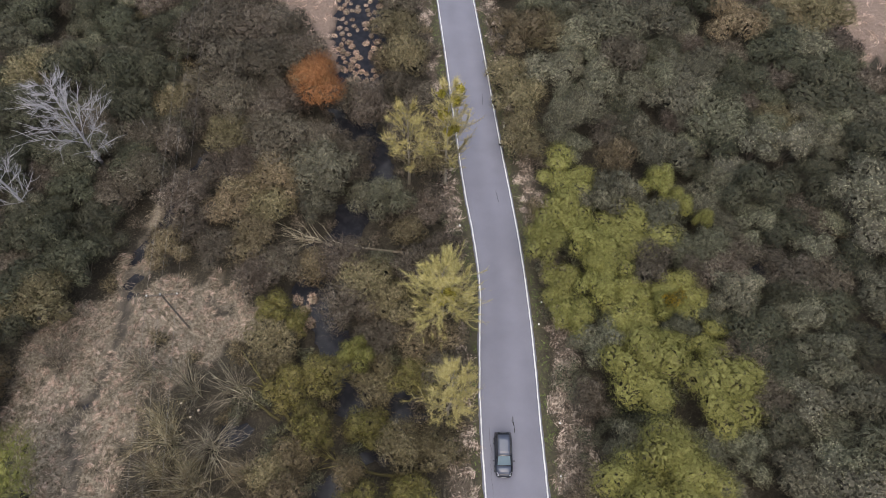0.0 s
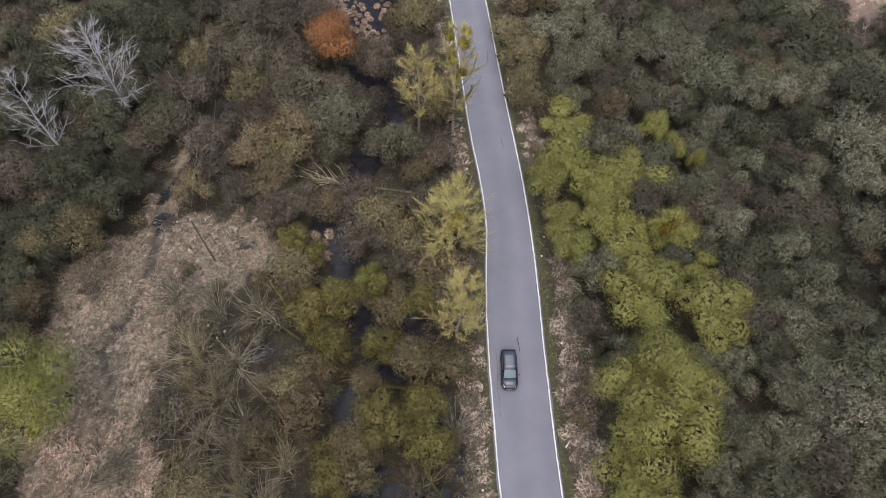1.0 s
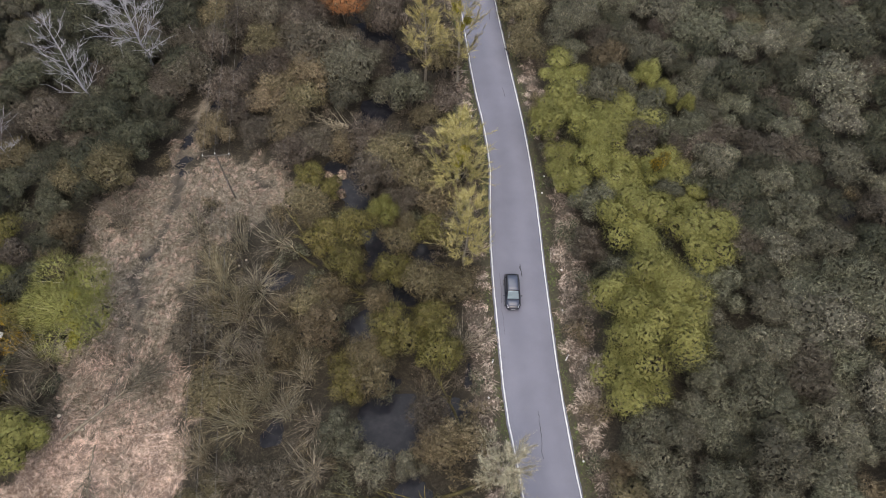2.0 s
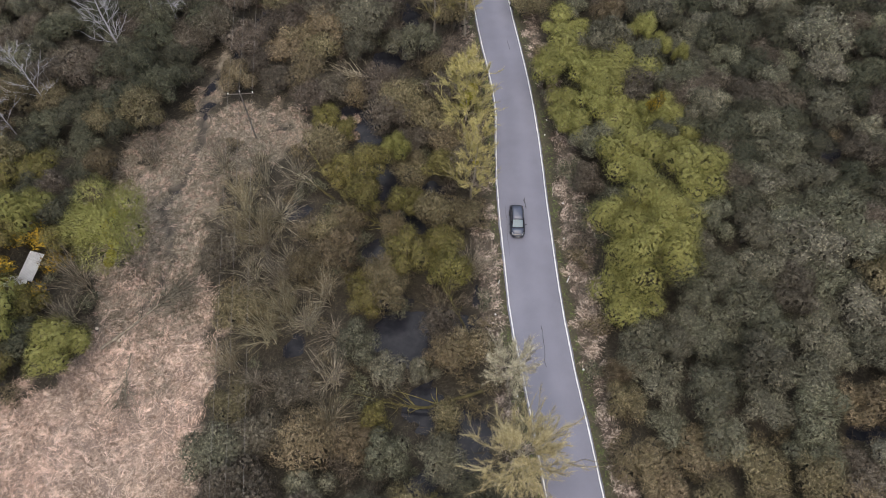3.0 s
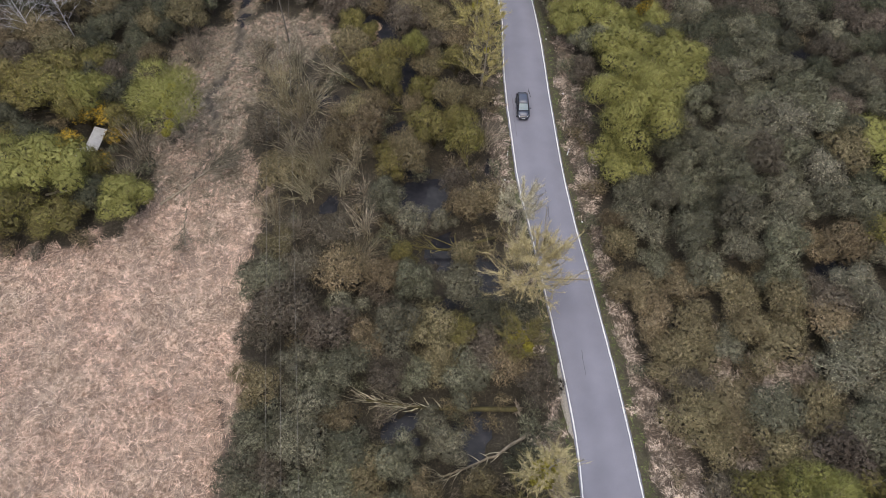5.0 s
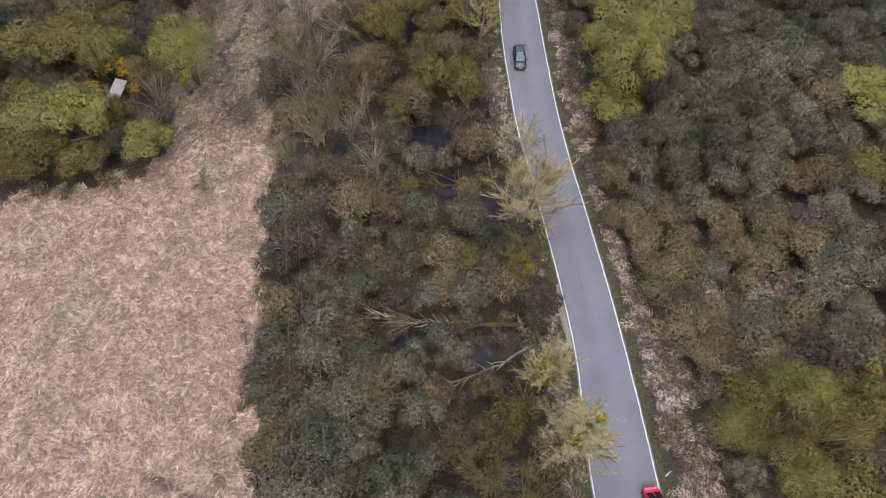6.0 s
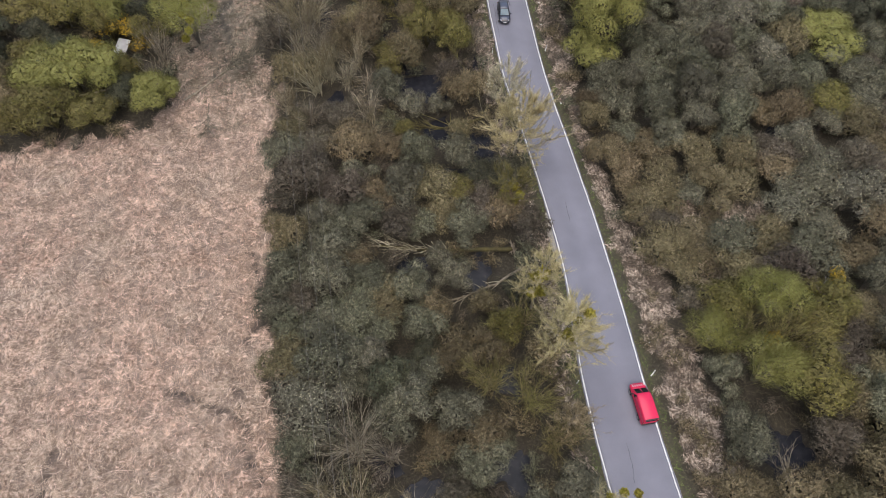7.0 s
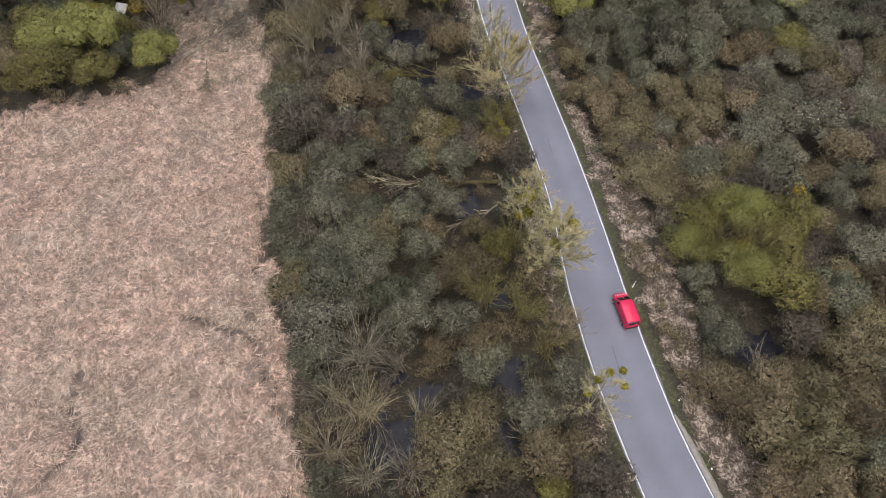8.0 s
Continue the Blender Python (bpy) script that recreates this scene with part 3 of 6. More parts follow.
    tones.append(tone)
    slots.append(np.zeros(twigs, int))
    on = rng.integers(0, twigs, leaves)
    p = p0[on] + (p1[on] - p0[on]) * rng.uniform(0.5, 1.05, (leaves, 1)) + rng.normal(0, 0.04, (leaves, 3))
    v, f = shell_flecks(rng, p, d0[on], leaf * rng.uniform(0.6, 1.5, leaves), 0.4)
    bits.append(facing(v, f, unit(n1[on] + rng.normal(0, 0.1, n1[on].shape))))
    tones.append(tone[on] + 0.1)
    slots.append(np.ones(leaves, int))
    # boughs that show between the sprays, and near-black flecks inside that stand in for shade
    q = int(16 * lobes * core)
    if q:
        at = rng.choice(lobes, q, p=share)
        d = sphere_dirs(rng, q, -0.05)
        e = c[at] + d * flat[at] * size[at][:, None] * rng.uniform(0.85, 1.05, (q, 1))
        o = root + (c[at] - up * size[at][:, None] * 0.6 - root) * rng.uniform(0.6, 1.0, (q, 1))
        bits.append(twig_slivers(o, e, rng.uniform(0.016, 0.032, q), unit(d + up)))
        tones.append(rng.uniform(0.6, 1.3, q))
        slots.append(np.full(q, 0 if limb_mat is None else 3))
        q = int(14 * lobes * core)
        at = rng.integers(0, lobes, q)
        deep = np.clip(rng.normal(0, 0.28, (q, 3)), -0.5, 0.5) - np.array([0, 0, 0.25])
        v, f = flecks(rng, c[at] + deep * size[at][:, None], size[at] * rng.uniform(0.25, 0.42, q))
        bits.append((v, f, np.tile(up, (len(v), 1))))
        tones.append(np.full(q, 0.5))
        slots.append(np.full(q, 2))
    v, f = joined([b[:2] for b in bits])
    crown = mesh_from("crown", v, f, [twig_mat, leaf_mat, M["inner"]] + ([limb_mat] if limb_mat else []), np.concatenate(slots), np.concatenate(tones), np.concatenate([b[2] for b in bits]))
    stems = stems_mesh("trunk", rng, tip[rng.choice(twigs, min(twigs, 2 * lobes), replace=False)] * np.array([0.85, 0.85, 0.85]), 1.0, 0.03 + 0.010 * R, bark)
    return stems, crown


def fan_shrub(seed, R, H, stems, mat, bark, haze=1600):
    """A thicket of long bare stems that fan out from one stool, fork and end in side twigs."""
    rng = np.random.default_rng(seed)
    pieces, tw0, tw1 = [], [], []
    lean0, lean1 = rng.uniform(0, 6.283), rng.uniform(0.25, 0.6)

    def limb(p, r, n):
        pieces.append(tube(p, r * np.array([1, 0.82, 0.66, 0.5, 0.34, 0.10]), 3))
        for k in range(n):
            u = rng.uniform(0.3, 1.0) * 5
            j = min(int(u), 4)
            along = p[j + 1] - p[j]
            along = along / (np.linalg.norm(along) + 1e-9)
            tw0.append(p[j] + (p[j + 1] - p[j]) * (u - j))
            tw1.append(tw0[-1] + (along + rng.normal(0, 0.38, 3)) * rng.uniform(0.3, 1.0) * (R / 3.5))

    t = np.linspace(0, 1, 6)[:, None]
    for i in range(stems):
        a = rng.uniform(0, 2 * np.pi)
        out = R * (rng.uniform(0.1, 1.0) ** 0.7) * (1 + lean1 * math.cos(a - lean0))
        top = H * rng.uniform(0.55, 1.0) * math.sqrt(max(0.12, 1 - 0.7 * (out / (1.4 * R)) ** 2))
        foot = np.array([rng.normal(0, 0.55), rng.normal(0, 0.55), -0.4])
        tip = np.array([math.cos(a) * out, math.sin(a) * out, top])
        bend = np.array([tip[0] * 0.28, tip[1] * 0.28, top * 0.66]) + rng.normal(0, 0.25, 3)
        p = (1 - t) ** 2 * foot + 2 * t * (1 - t) * bend + t * t * tip
        p[1:] += rng.normal(0, 0.09, (5, 3))
        r = rng.uniform(0.036, 0.068)
        limb(p, r, 12)
        for k in range(2):
            j = rng.integers(1, 4)
            o = p[j]
            e = o + (p[-1] - o) * rng.uniform(0.6, 0.95) + rng.normal(0, 0.55, 3) * (R / 3.5)
            q = o + (e - o) * t + np.array([0, 0, 0.25]) * np.sin(t * np.pi) + rng.normal(0, 0.04, (6, 3)) * t
            limb(q, r * 0.6, 8)
    v, f = joined(pieces)
    b0, b1 = np.array(tw0), np.array(tw1)
    own = rng.integers(0, len(b0), haze)
    h0 = b0[own] + (b1 - b0)[own] * rng.uniform(0.2, 1.0, (haze, 1))
    h1 = h0 + ((b1 - b0)[own] + rng.normal(0, 0.22, (haze, 3)) + np.array([0, 0, 0.12])) * rng.uniform(0.5, 1.0, (haze, 1))
    t0, t1 = np.concatenate([b0, h0]), np.concatenate([b1, h1])
    v1, f1, n1 = twig_slivers(t0, t1, rng.uniform(0.007, 0.014, len(t0)), unit(0.4 * unit(t0 * np.array([1, 1, 0])) + np.array([0, 0, 0.8]) + rng.normal(0, 0.3, t0.shape)))
    return mesh_from("trunk", v, f, [bark], tone=rng.uniform(0, 1, len(f) // 30).repeat(30)), mesh_from("crown", v1, f1, [mat], tone=rng.uniform(0, 1, len(f1)), normals=n1)


def branching(seed, H, R, limbs, twig_n, bark, mat, trunk_r, start=0.3, steep=0.55, width=0.012, fork=6, lean=0.0, limb=0.36):
    """A tree with one trunk, limbs, branches and fine twigs. Returns trunk and crown meshes."""
    rng = np.random.default_rng(seed)
    t = np.linspace(0, 1, 10)
    axis = np.stack([np.cumsum(rng.normal(0, 0.07, 10)) + lean * t * H, np.cumsum(rng.normal(0, 0.07, 10)), -0.4 + t * (H + 0.4)], 1)
    axis[0, :2] = 0
    pieces = [tube(axis, trunk_r * (1 - 0.93 * t ** 0.9), 7)]
    tw0, tw1, sprays = [], [], []
    for i in range(limbs):
        u = start + (0.97 - start) * (i + rng.uniform(0, 1)) / limbs
        k = u * 9
        j = min(int(k), 8)
        q = axis[j] + (axis[j + 1] - axis[j]) * (k - j)
        a = i * 2.4 + rng.normal(0, 0.4)
        size = R * (1.0 - 0.72 * ((u - start) / (1 - start)) ** 1.4) * rng.uniform(0.75, 1.15)
        rise = size * steep * rng.uniform(0.7, 1.4)
        tip = q + np.array([math.cos(a) * size, math.sin(a) * size, rise])
        s = np.linspace(0, 1, 6)[:, None]
        p = q + (tip - q) * s + np.array([0, 0, 1]) * (-0.18 * size * np.sin(s * np.pi)) * (0.6 if steep > 0.8 else -0.5) + rng.normal(0, 0.05, (6, 3)) * s
        pieces.append(tube(p, trunk_r * limb * (1 - 0.5 * u) * np.array([1, 0.85, 0.7, 0.52, 0.36, 0.1]), 4))
        for b in range(fork):
            w = rng.uniform(0.25, 0.95) * 5
            j = min(int(w), 4)
            o = p[j] + (p[j + 1] - p[j]) * (w - j)
            along = (p[j + 1] - p[j]) / np.linalg.norm(p[j + 1] - p[j])
            way = along + rng.normal(0, 0.45, 3) + np.array([0, 0, 0.25 * steep])
            e = o + way * size * rng.uniform(0.22, 0.5)
            m = (o + e) / 2 + rng.normal(0, 0.05 * size, 3)
            pieces.append(tube([o, m, e], trunk_r * 0.13 * np.array([1, 0.75, 0.2]), 3))
            sprays += [(o, m), (m, e), (m, e)]
        sprays += [(p[3], p[4]), (p[4], p[5])]
    sprays = np.array(sprays)
    pick = rng.integers(0, len(sprays), twig_n)
    o = sprays[pick, 0] + (sprays[pick, 1] - sprays[pick, 0]) * rng.uniform(0, 1, (twig_n, 1))
    along = sprays[pick, 1] - sprays[pick, 0]
    along /= np.linalg.norm(along, axis=1)[:, None] + 1e-9
    way = along * 0.8 + rng.normal(0, 0.36, o.shape) + np.array([0, 0, 0.3 * steep])
    o = o + rng.normal(0, 0.03, o.shape)
    e = o + way * rng.uniform(0.25, 0.8, (twig_n, 1)) * (0.5 + R / 8)
    v, f = joined(pieces)
    out = (o - np.array([0, 0, 0.5 * H])) * np.array([1, 1, 0.3])
    v1, f1, n1 = twig_slivers(o, e, width * rng.uniform(0.5, 1.4, twig_n), unit(0.5 * unit(out) + np.array([0, 0, 0.8]) + rng.normal(0, 0.3, o.shape)))
    return mesh_from("trunk", v, f, [bark]), mesh_from("crown", v1, f1, [mat], tone=rng.uniform(0, 1, twig_n), normals=n1)


SIZES = dict(grey=(3.2, 5.0), dark_grey=(3.2, 5.0), brown=(3.2, 5.0), olive=(3.2, 4.5), willow=(3.3, 6.0), big_willow=(7.0, 9.5), silver=(3.0, 5.5), lush=(3.0, 5.5), fan=(3.6, 5.5), moss_fan=(3.2, 6.0), gold=(1.0, 3.2), orange=(3.4, 8.0), feather=(4.2, 9.5))
KINDS = dict(
    grey=[dome_crown(100 + i, 3.2, 5.0, 7 + i % 3, 1600, 400, M["grey_twig"], M["grey_leaf"], M["bark"], leaf=0.05, lobe=(0.32, 0.50), reach=0.6, loose=0.45) for i in range(8)],
    dark_grey=[dome_crown(110 + i, 3.2, 5.0, 8 + i, 1500, 350, M["dark_grey_twig"], M["dark_grey_leaf"], M["bark"], leaf=0.05, lobe=(0.30, 0.46), reach=0.6, loose=0.45) for i in range(5)],
    brown=[dome_crown(120 + i, 3.2, 5.0, 8 + i, 1800, 150, M["brown_twig"], M["brown_leaf"], M["bark"], width=0.013, reach=0.7) for i in range(6)],
    olive=[dome_crown(140 + i, 3.2, 4.5, 8 + i, 1700, 450, M["olive_twig"], M["olive_leaf"], M["bark"], leaf=0.055, reach=0.65) for i in range(6)],
    willow=[dome_crown(160 + i, 3.3, 6.0, 8 + i, 3000, 1400, M["willow_twig"], M["willow_leaf"], M["moss_bark"], width=0.013, leaf=0.05, lobe=(0.30, 0.46), reach=0.55, loose=0.40, core=1.3, limb_mat=M["olive_twig"]) for i in range(6)],
    big_willow=[dome_crown(180 + i, 7.0, 9.5, 26, 13000, 6000, M["willow_twig"], M["willow_leaf"], M["moss_bark"], width=0.013, leaf=0.05, lobe=(0.20, 0.31), reach=0.6, loose=0.40, core=1.2, limb_mat=M["olive_twig"]) for i in range(1)],
    silver=[dome_crown(200 + i, 3.0, 5.5, 7 + i, 1800, 1000, M["silver_twig"], M["silver_leaf"], M["bark"], leaf=0.062, reach=0.7) for i in range(4)],
    lush=[dome_crown(220 + i, 3.0, 5.5, 8 + i, 2400, 1100, M["lush_twig"], M["lush_leaf"], M["moss_bark"], width=0.013, leaf=0.06, lobe=(0.28, 0.5), reach=0.8) for i in range(5)],
    gold=[dome_crown(230 + i, 1.0, 3.2, 3, 420, 700, M["lush_twig"], M["gold_leaf"], M["moss_bark"], leaf=0.08, low=0.5, lobe=(0.45, 0.7), reach=0.6) for i in range(3)],
    fan=[fan_shrub(240 + i, 3.6, 5.5, 30 + 3 * i, M["olive_twig"] if i % 2 else M["brown_twig"], M["tan_twig"], 2400 if i % 2 else 1300) for i in range(5)],
    moss_fan=[fan_shrub(250 + i, 3.2, 6.0, 24 + 3 * i, M["lush_twig"], M["olive_twig"], 2200) for i in range(3)],
    orange=[dome_crown(260, 3.4, 8.0, 6, 6500, 200, M["orange_twig"], M["orange_twig"], M["bark"], width=0.015, low=0.5, lobe=(0.42, 0.6), reach=0.9, limb_mat=M["tan_twig"])],
    feather=[dome_crown(272, 4.2, 9.5, 9, 12000, 3500, M["willow_twig"], M["willow_leaf"], M["bark"], width=0.011, leaf=0.05, low=0.42, lobe=(0.34, 0.5), reach=1.1, loose=0.4, core=0.22, limb_mat=M["tan_twig"])],
)
WORDS = dict(
    grey=("willow_shrub", "bare grey-green willow shrub in the wet thicket", "shrub"),
    dark_grey=("alder_shrub", "dark grey-green leafless shrub in the thicket", "shrub"),
    brown=("bare_shrub", "leafless dark brown shrub with dense fine twigs", "shrub"),
    olive=("olive_shrub", "olive-brown shrub with opening buds in the marsh", "shrub"),
    willow=("golden_willow", "yellow-green willow in spring leaf with rounded crown", "tree"),
    big_willow=("golden_willow", "large broad yellow-green willow beside the road verge", "tree"),
    silver=("catkin_willow", "grey willow shrub dotted with pale silvery catkins", "shrub"),
    lush=("mossy_willow", "mossy green-yellow willow with bright new leaves", "tree"),
    gold=("golden_shrub", "small shrub with bright golden-yellow new leaves", "shrub"),
    fan=("stem_thicket", "bare tan stems fanning out from one stool", "shrub"),
    moss_fan=("moss_thicket", "olive-yellow mossy stems fanning up with budding twigs", "shrub"),
    feather=("feathery_willow", "tall willow with a thin feathery yellow-green crown", "tree"),
    orange=("orange_tree", "leafless tree with bright orange twigs by the stream", "tree"),
)
PLANTED = []
SHRUBS = {}


def plant(kind, x, y, r, h, label=""):
    """One tree or shrub with its foot on the ground, crown radius r and height h."""
    n = len(PLANTED)
    size = SIZES[kind]
    name, words, category = WORDS[kind]
    z = float(ground_z(x, y))
    turn = (n * 137.5) % 360
    s = Matrix.Diagonal((r / size[0] * 1.17, r / size[0] * (1.08 + 0.012 * (n % 8)), (h + 0.2) / size[1] * (0.75 + 0.6 * ((n * 0.618) % 1.0)), 1))
    m = pose(x, y, z, 0, 0, turn) @ s
    key = (kind, n % len(KINDS[kind]))
    PLANTED.append((x, y, r))
    if key in SHRUBS:
        ob = SHRUBS[key].copy()
        ob.matrix_world = m
        scene.collection.objects.link(ob)
        for c in SHRUBS[key].children:
            k = c.copy()
            k.parent = ob
            scene.collection.objects.link(k)
    else:
        trunk, crown = KINDS[kind][key[1]]
        ob = empty(name, m, words, category, name + "s of the marsh")
        part("trunk", trunk, None, ob)
        part("crown", crown, None, ob)
        SHRUBS[key] = ob
    if label:
        tagged(ob, label)
    return ob


# the plan of the thicket: kind, x, y, crown radius, height
plant("willow", 15.2, 42.9, 3.7, 6.5)
plant("olive", 21.7, 45.4, 2.7, 5)
plant("willow", 14.6, 36.6, 3.6, 6.5)
plant("willow", 11.8, 32.6, 2.6, 5.5)
plant("willow", 17.5, 33.4, 3.2, 6)
plant("willow", 22.3, 34.5, 4.5, 7)
plant("willow", 26.1, 40.9, 2.0, 6)
plant("willow", 28.4, 38.5, 2.0, 6)
plant("willow", 30.8, 35.8, 1.2, 5)
plant("willow", 18.6, 30.5, 2.9, 5.5)
plant("willow", 13.2, 27.5, 2.8, 5)
plant("willow", 17.5, 27.6, 2.7, 5)
plant("willow", 21.8, 26.6, 2.2, 5)
plant("willow", 26.8, 27.0, 3.1, 6)
plant("willow", 14.5, 23.5, 2.6, 4.5)
plant("willow", 20.4, 22.9, 3.3, 5.5)
plant("willow", 25.3, 24.6, 2.0, 4.5)
plant("willow", 24.4, 19.8, 2.7, 5)
plant("willow", 29.3, 21.3, 2.8, 5.5)
plant("willow", 20.6, 16.8, 4.3, 7)
plant("willow", 28.9, 15.1, 4.6, 7)
plant("big_willow", 20.1, 4.1, 6.9, 10)
plant("willow", 18.1, -1.7, 4.0, 6)
plant("olive", 29.2, 26.5, 1.8, 4)
plant("olive", 10.9, 67.8, 4.1, 5)
plant("olive", 14.2, 67.9, 3.7, 5)
plant("olive", 9.0, 60.3, 3.1, 4.5)
plant("olive", 10.3, 55.1, 3.4, 4.5)
plant("olive", 10.0, 48.8, 3.3, 4.5)
plant("grey", 24.2, 69.5, 5.0, 5)
plant("grey", 18.2, 66.9, 3.7, 5)
plant("grey", 14.4, 59.9, 4.3, 5.5)
plant("grey", 30.2, 70.9, 5.0, 5)
plant("grey", 21.3, 58.3, 3.5, 5)
plant("grey", 32.3, 56.6, 5.7, 7)
plant("grey", 29.2, 59.4, 3.5, 5.5)
plant("grey", 36.3, 52.3, 4.5, 6)
plant("grey", 18.5, 53.2, 3.0, 5)
plant("grey", 25.5, 49.5, 3.0, 5)
plant("brown", 22.0, 50.4, 3.0, 4)
plant("grey", 27.8, 45.5, 3.6, 5)
plant("grey", 16.3, 54.3, 2.3, 4.5)
plant("olive", 42.7, 70.2, 4.2, 5)
plant("dark_grey", 47.2, 65.4, 4.9, 5.5)
plant("grey", 52.8, 67.9, 4.5, 5.5)
plant("olive", 56.1, 73.1, 4.2, 5)
plant("olive", 52.1, 74.1, 3.8, 5)
plant("olive", 45.2, 53.2, 3.4, 4.5)
plant("silver", 40.8, 48.1, 2.9, 5)
plant("silver", 37.6, 43.5, 3.2, 5)
plant("silver", 44.8, 47.8, 2.6, 5)
plant("dark_grey", 52.2, 57.8, 5.4, 6)
plant("grey", 56.5, 53.9, 4.5, 6)
plant("dark_grey", 55.1, 47.2, 4.4, 6)
plant("grey", 49.3, 49.3, 3.7, 5)
plant("silver", 50.7, 38.8, 4.1, 6.5)
plant("silver", 51.4, 34.2, 3.3, 6)
plant("silver", 44.2, 33.3, 2.3, 5.5)
plant("dark_grey", 37.9, 40.2, 4.0, 6)
plant("grey", 37.3, 36.7, 3.4, 5)
plant("grey", 31.7, 39.0, 3.0, 5)
plant("grey", 31.1, 33.0, 2.9, 4.5)
plant("dark_grey", 40.9, 35.8, 3.4, 5)
plant("grey", 34.9, 27.7, 2.1, 3.5)
plant("brown", 40.4, 29.8, 3.3, 4)
plant("brown", 45.5, 29.9, 3.3, 4)
plant("dark_grey", 34.2, 22.5, 3.6, 5)
plant("grey", 39.9, 23.5, 3.3, 5)
plant("dark_grey", 44.6, 25.2, 3.5, 5)
plant("grey", 49.4, 27.0, 3.5, 5)
plant("dark_grey", 36.0, 18.6, 3.2, 5)
plant("grey", 41.4, 18.7, 3.4, 5)
plant("silver", 38.4, 14.9, 2.7, 5)
plant("dark_grey", 34.9, 11.6, 3.2, 5)
plant("grey", 43.7, 15.0, 3.6, 5)
plant("grey", 30.5, 9.2, 3.0, 5)
plant("grey", 43.7, 8.8, 3.6, 6)
plant("grey", 34.5, 7.2, 2.8, 5)
plant("silver", 36.9, 5.2, 3.0, 5.5)
plant("silver", 40.6, 3.9, 3.3, 6)
plant("grey", 41.1, 1.0, 2.9, 5.5)
plant("grey", 29.9, 2.8, 2.5, 4.5)
plant("grey", 34.3, 1.6, 3.0, 5)
plant("grey", 27.0, -2.0, 2.8, 4.5)
plant("grey", 31.3, -3.1, 2.9, 5)
plant("grey", 24.1, -5.4, 2.5, 4.5)
plant("grey", 28.2, -6.4, 2.8, 5)
plant("grey", 33.5, -5.9, 3.1, 5)
plant("grey", 38.8, -6.9, 3.1, 5)
plant("silver", 39.4, 7.2, 3.4, 6.5)
plant("silver", 46.6, 5.8, 2.8, 6)
plant("grey", 31.1, 0.1, 3.1, 5)
plant("grey", 19.1, -7.4, 2.9, 4.5)
plant("grey", 25.7, -7.3, 2.9, 4.5)
plant("grey", 40.3, -3.5, 3.0, 5)
plant("grey", 32.0, -9.5, 3.3, 5.5)
plant("grey", 20.4, -11.5, 2.8, 4.5)
plant("grey", 25.1, -12.9, 3.1, 5)
plant("grey", 35.9, -11.5, 3.1, 5.5)
plant("grey", 40.7, -8.6, 2.9, 5)
plant("grey", 35.8, -14.7, 2.8, 5)
plant("grey", 31.0, -14.6, 2.8, 4.5)
plant("grey", 20.9, -16.6, 2.7, 4)
plant("grey", 26.2, -17.1, 2.7, 4)
plant("grey", 35.3, -18.9, 2.9, 4.5)
plant("olive", 16.4, -14.0, 2.2, 3.5)
plant("olive", 16.3, -10.6, 1.9, 3.5)
plant("olive", 23.6, -18.9, 3.0, 3.5)
plant("olive", 17.4, -20.2, 2.7, 3.5)
plant("olive", 29.0, -20.7, 2.9, 4)
plant("olive", 44.1, -13.9, 2.8, 5)
plant("olive", 23.6, -24.7, 2.9, 3.5)
plant("olive", 19.3, -26.4, 2.5, 3.5)
plant("olive", 29.4, -24.6, 2.6, 3.5)
plant("olive", 40.1, -13.8, 2.5, 4)
plant("willow", 54.7, 1.4, 5.6, 7)
plant("olive", 48.4, 0.3, 3.2, 5)
plant("lush", 51.0, -12.1, 3.7, 5.5)
plant("silver", 42.5, -20.0, 2.5, 5)
plant("silver", 44.9, -3.0, 2.8, 5)
plant("silver", 45.3, -22.8, 3.2, 5)
plant("silver", 47.6, -29.1, 4.3, 5.5)
plant("silver", 38.7, -29.2, 3.5, 5)
plant("silver", 57.5, -24.2, 3.3, 5)
plant("grey", 39.0, -37.1, 3.3, 5)
plant("olive", 22.6, -27.4, 3.1, 3.5)
plant("olive", 31.6, -26.7, 3.6, 4)
plant("olive", 19.7, -29.2, 2.7, 3.5)
plant("olive", 25.7, -33.6, 3.4, 3.5)
plant("olive", 21.4, -35.1, 3.4, 3.5)
plant("olive", 35.5, -34.5, 3.4, 4)
plant("brown", 35.4, -39.2, 3.3, 4)
plant("feather", 31.0, -43.3, 3.4, 7.5)
plant("lush", 27.0, -43.0, 3.2, 6.5)
plant("moss_fan", 31.6, -48.2, 3.4, 7)
plant("moss_fan", 27.6, -47.4, 3.0, 6.5)
plant("feather", 24.8, -46.6, 3.1, 6.5)
plant("feather", 28.3, -51.6, 3.3, 7.5)
plant("lush", 36.4, -46.8, 3.2, 6)
plant("lush", 32.5, -53.0, 4.0, 6.5)
plant("lush", 38.4, -43.7, 3.2, 6)
plant("olive", 29.1, -65.5, 3.9, 6)
plant("olive", 32.1, -66.3, 3.0, 5.5)
plant("olive", 26.3, -70.0, 3.2, 5.5)
plant("olive", 30.8, -71.0, 3.2, 5.5)
plant("olive", 38.0, -61.7, 3.5, 5.5)
plant("olive", 41.8, -57.9, 3.6, 5.5)
plant("grey", 39.7, -54.8, 3.3, 5.5)
plant("grey", 45.8, -49.1, 3.5, 5.5)
plant("olive", 37.6, -66.8, 3.0, 5.5)
plant("olive", 29.4, -74.7, 3.1, 5)
plant("grey", 35.8, -72.5, 2.9, 5)
plant("olive", 25.0, -74.6, 2.6, 4)
plant("dark_grey", -58.4, 68.1, 4.0, 6)
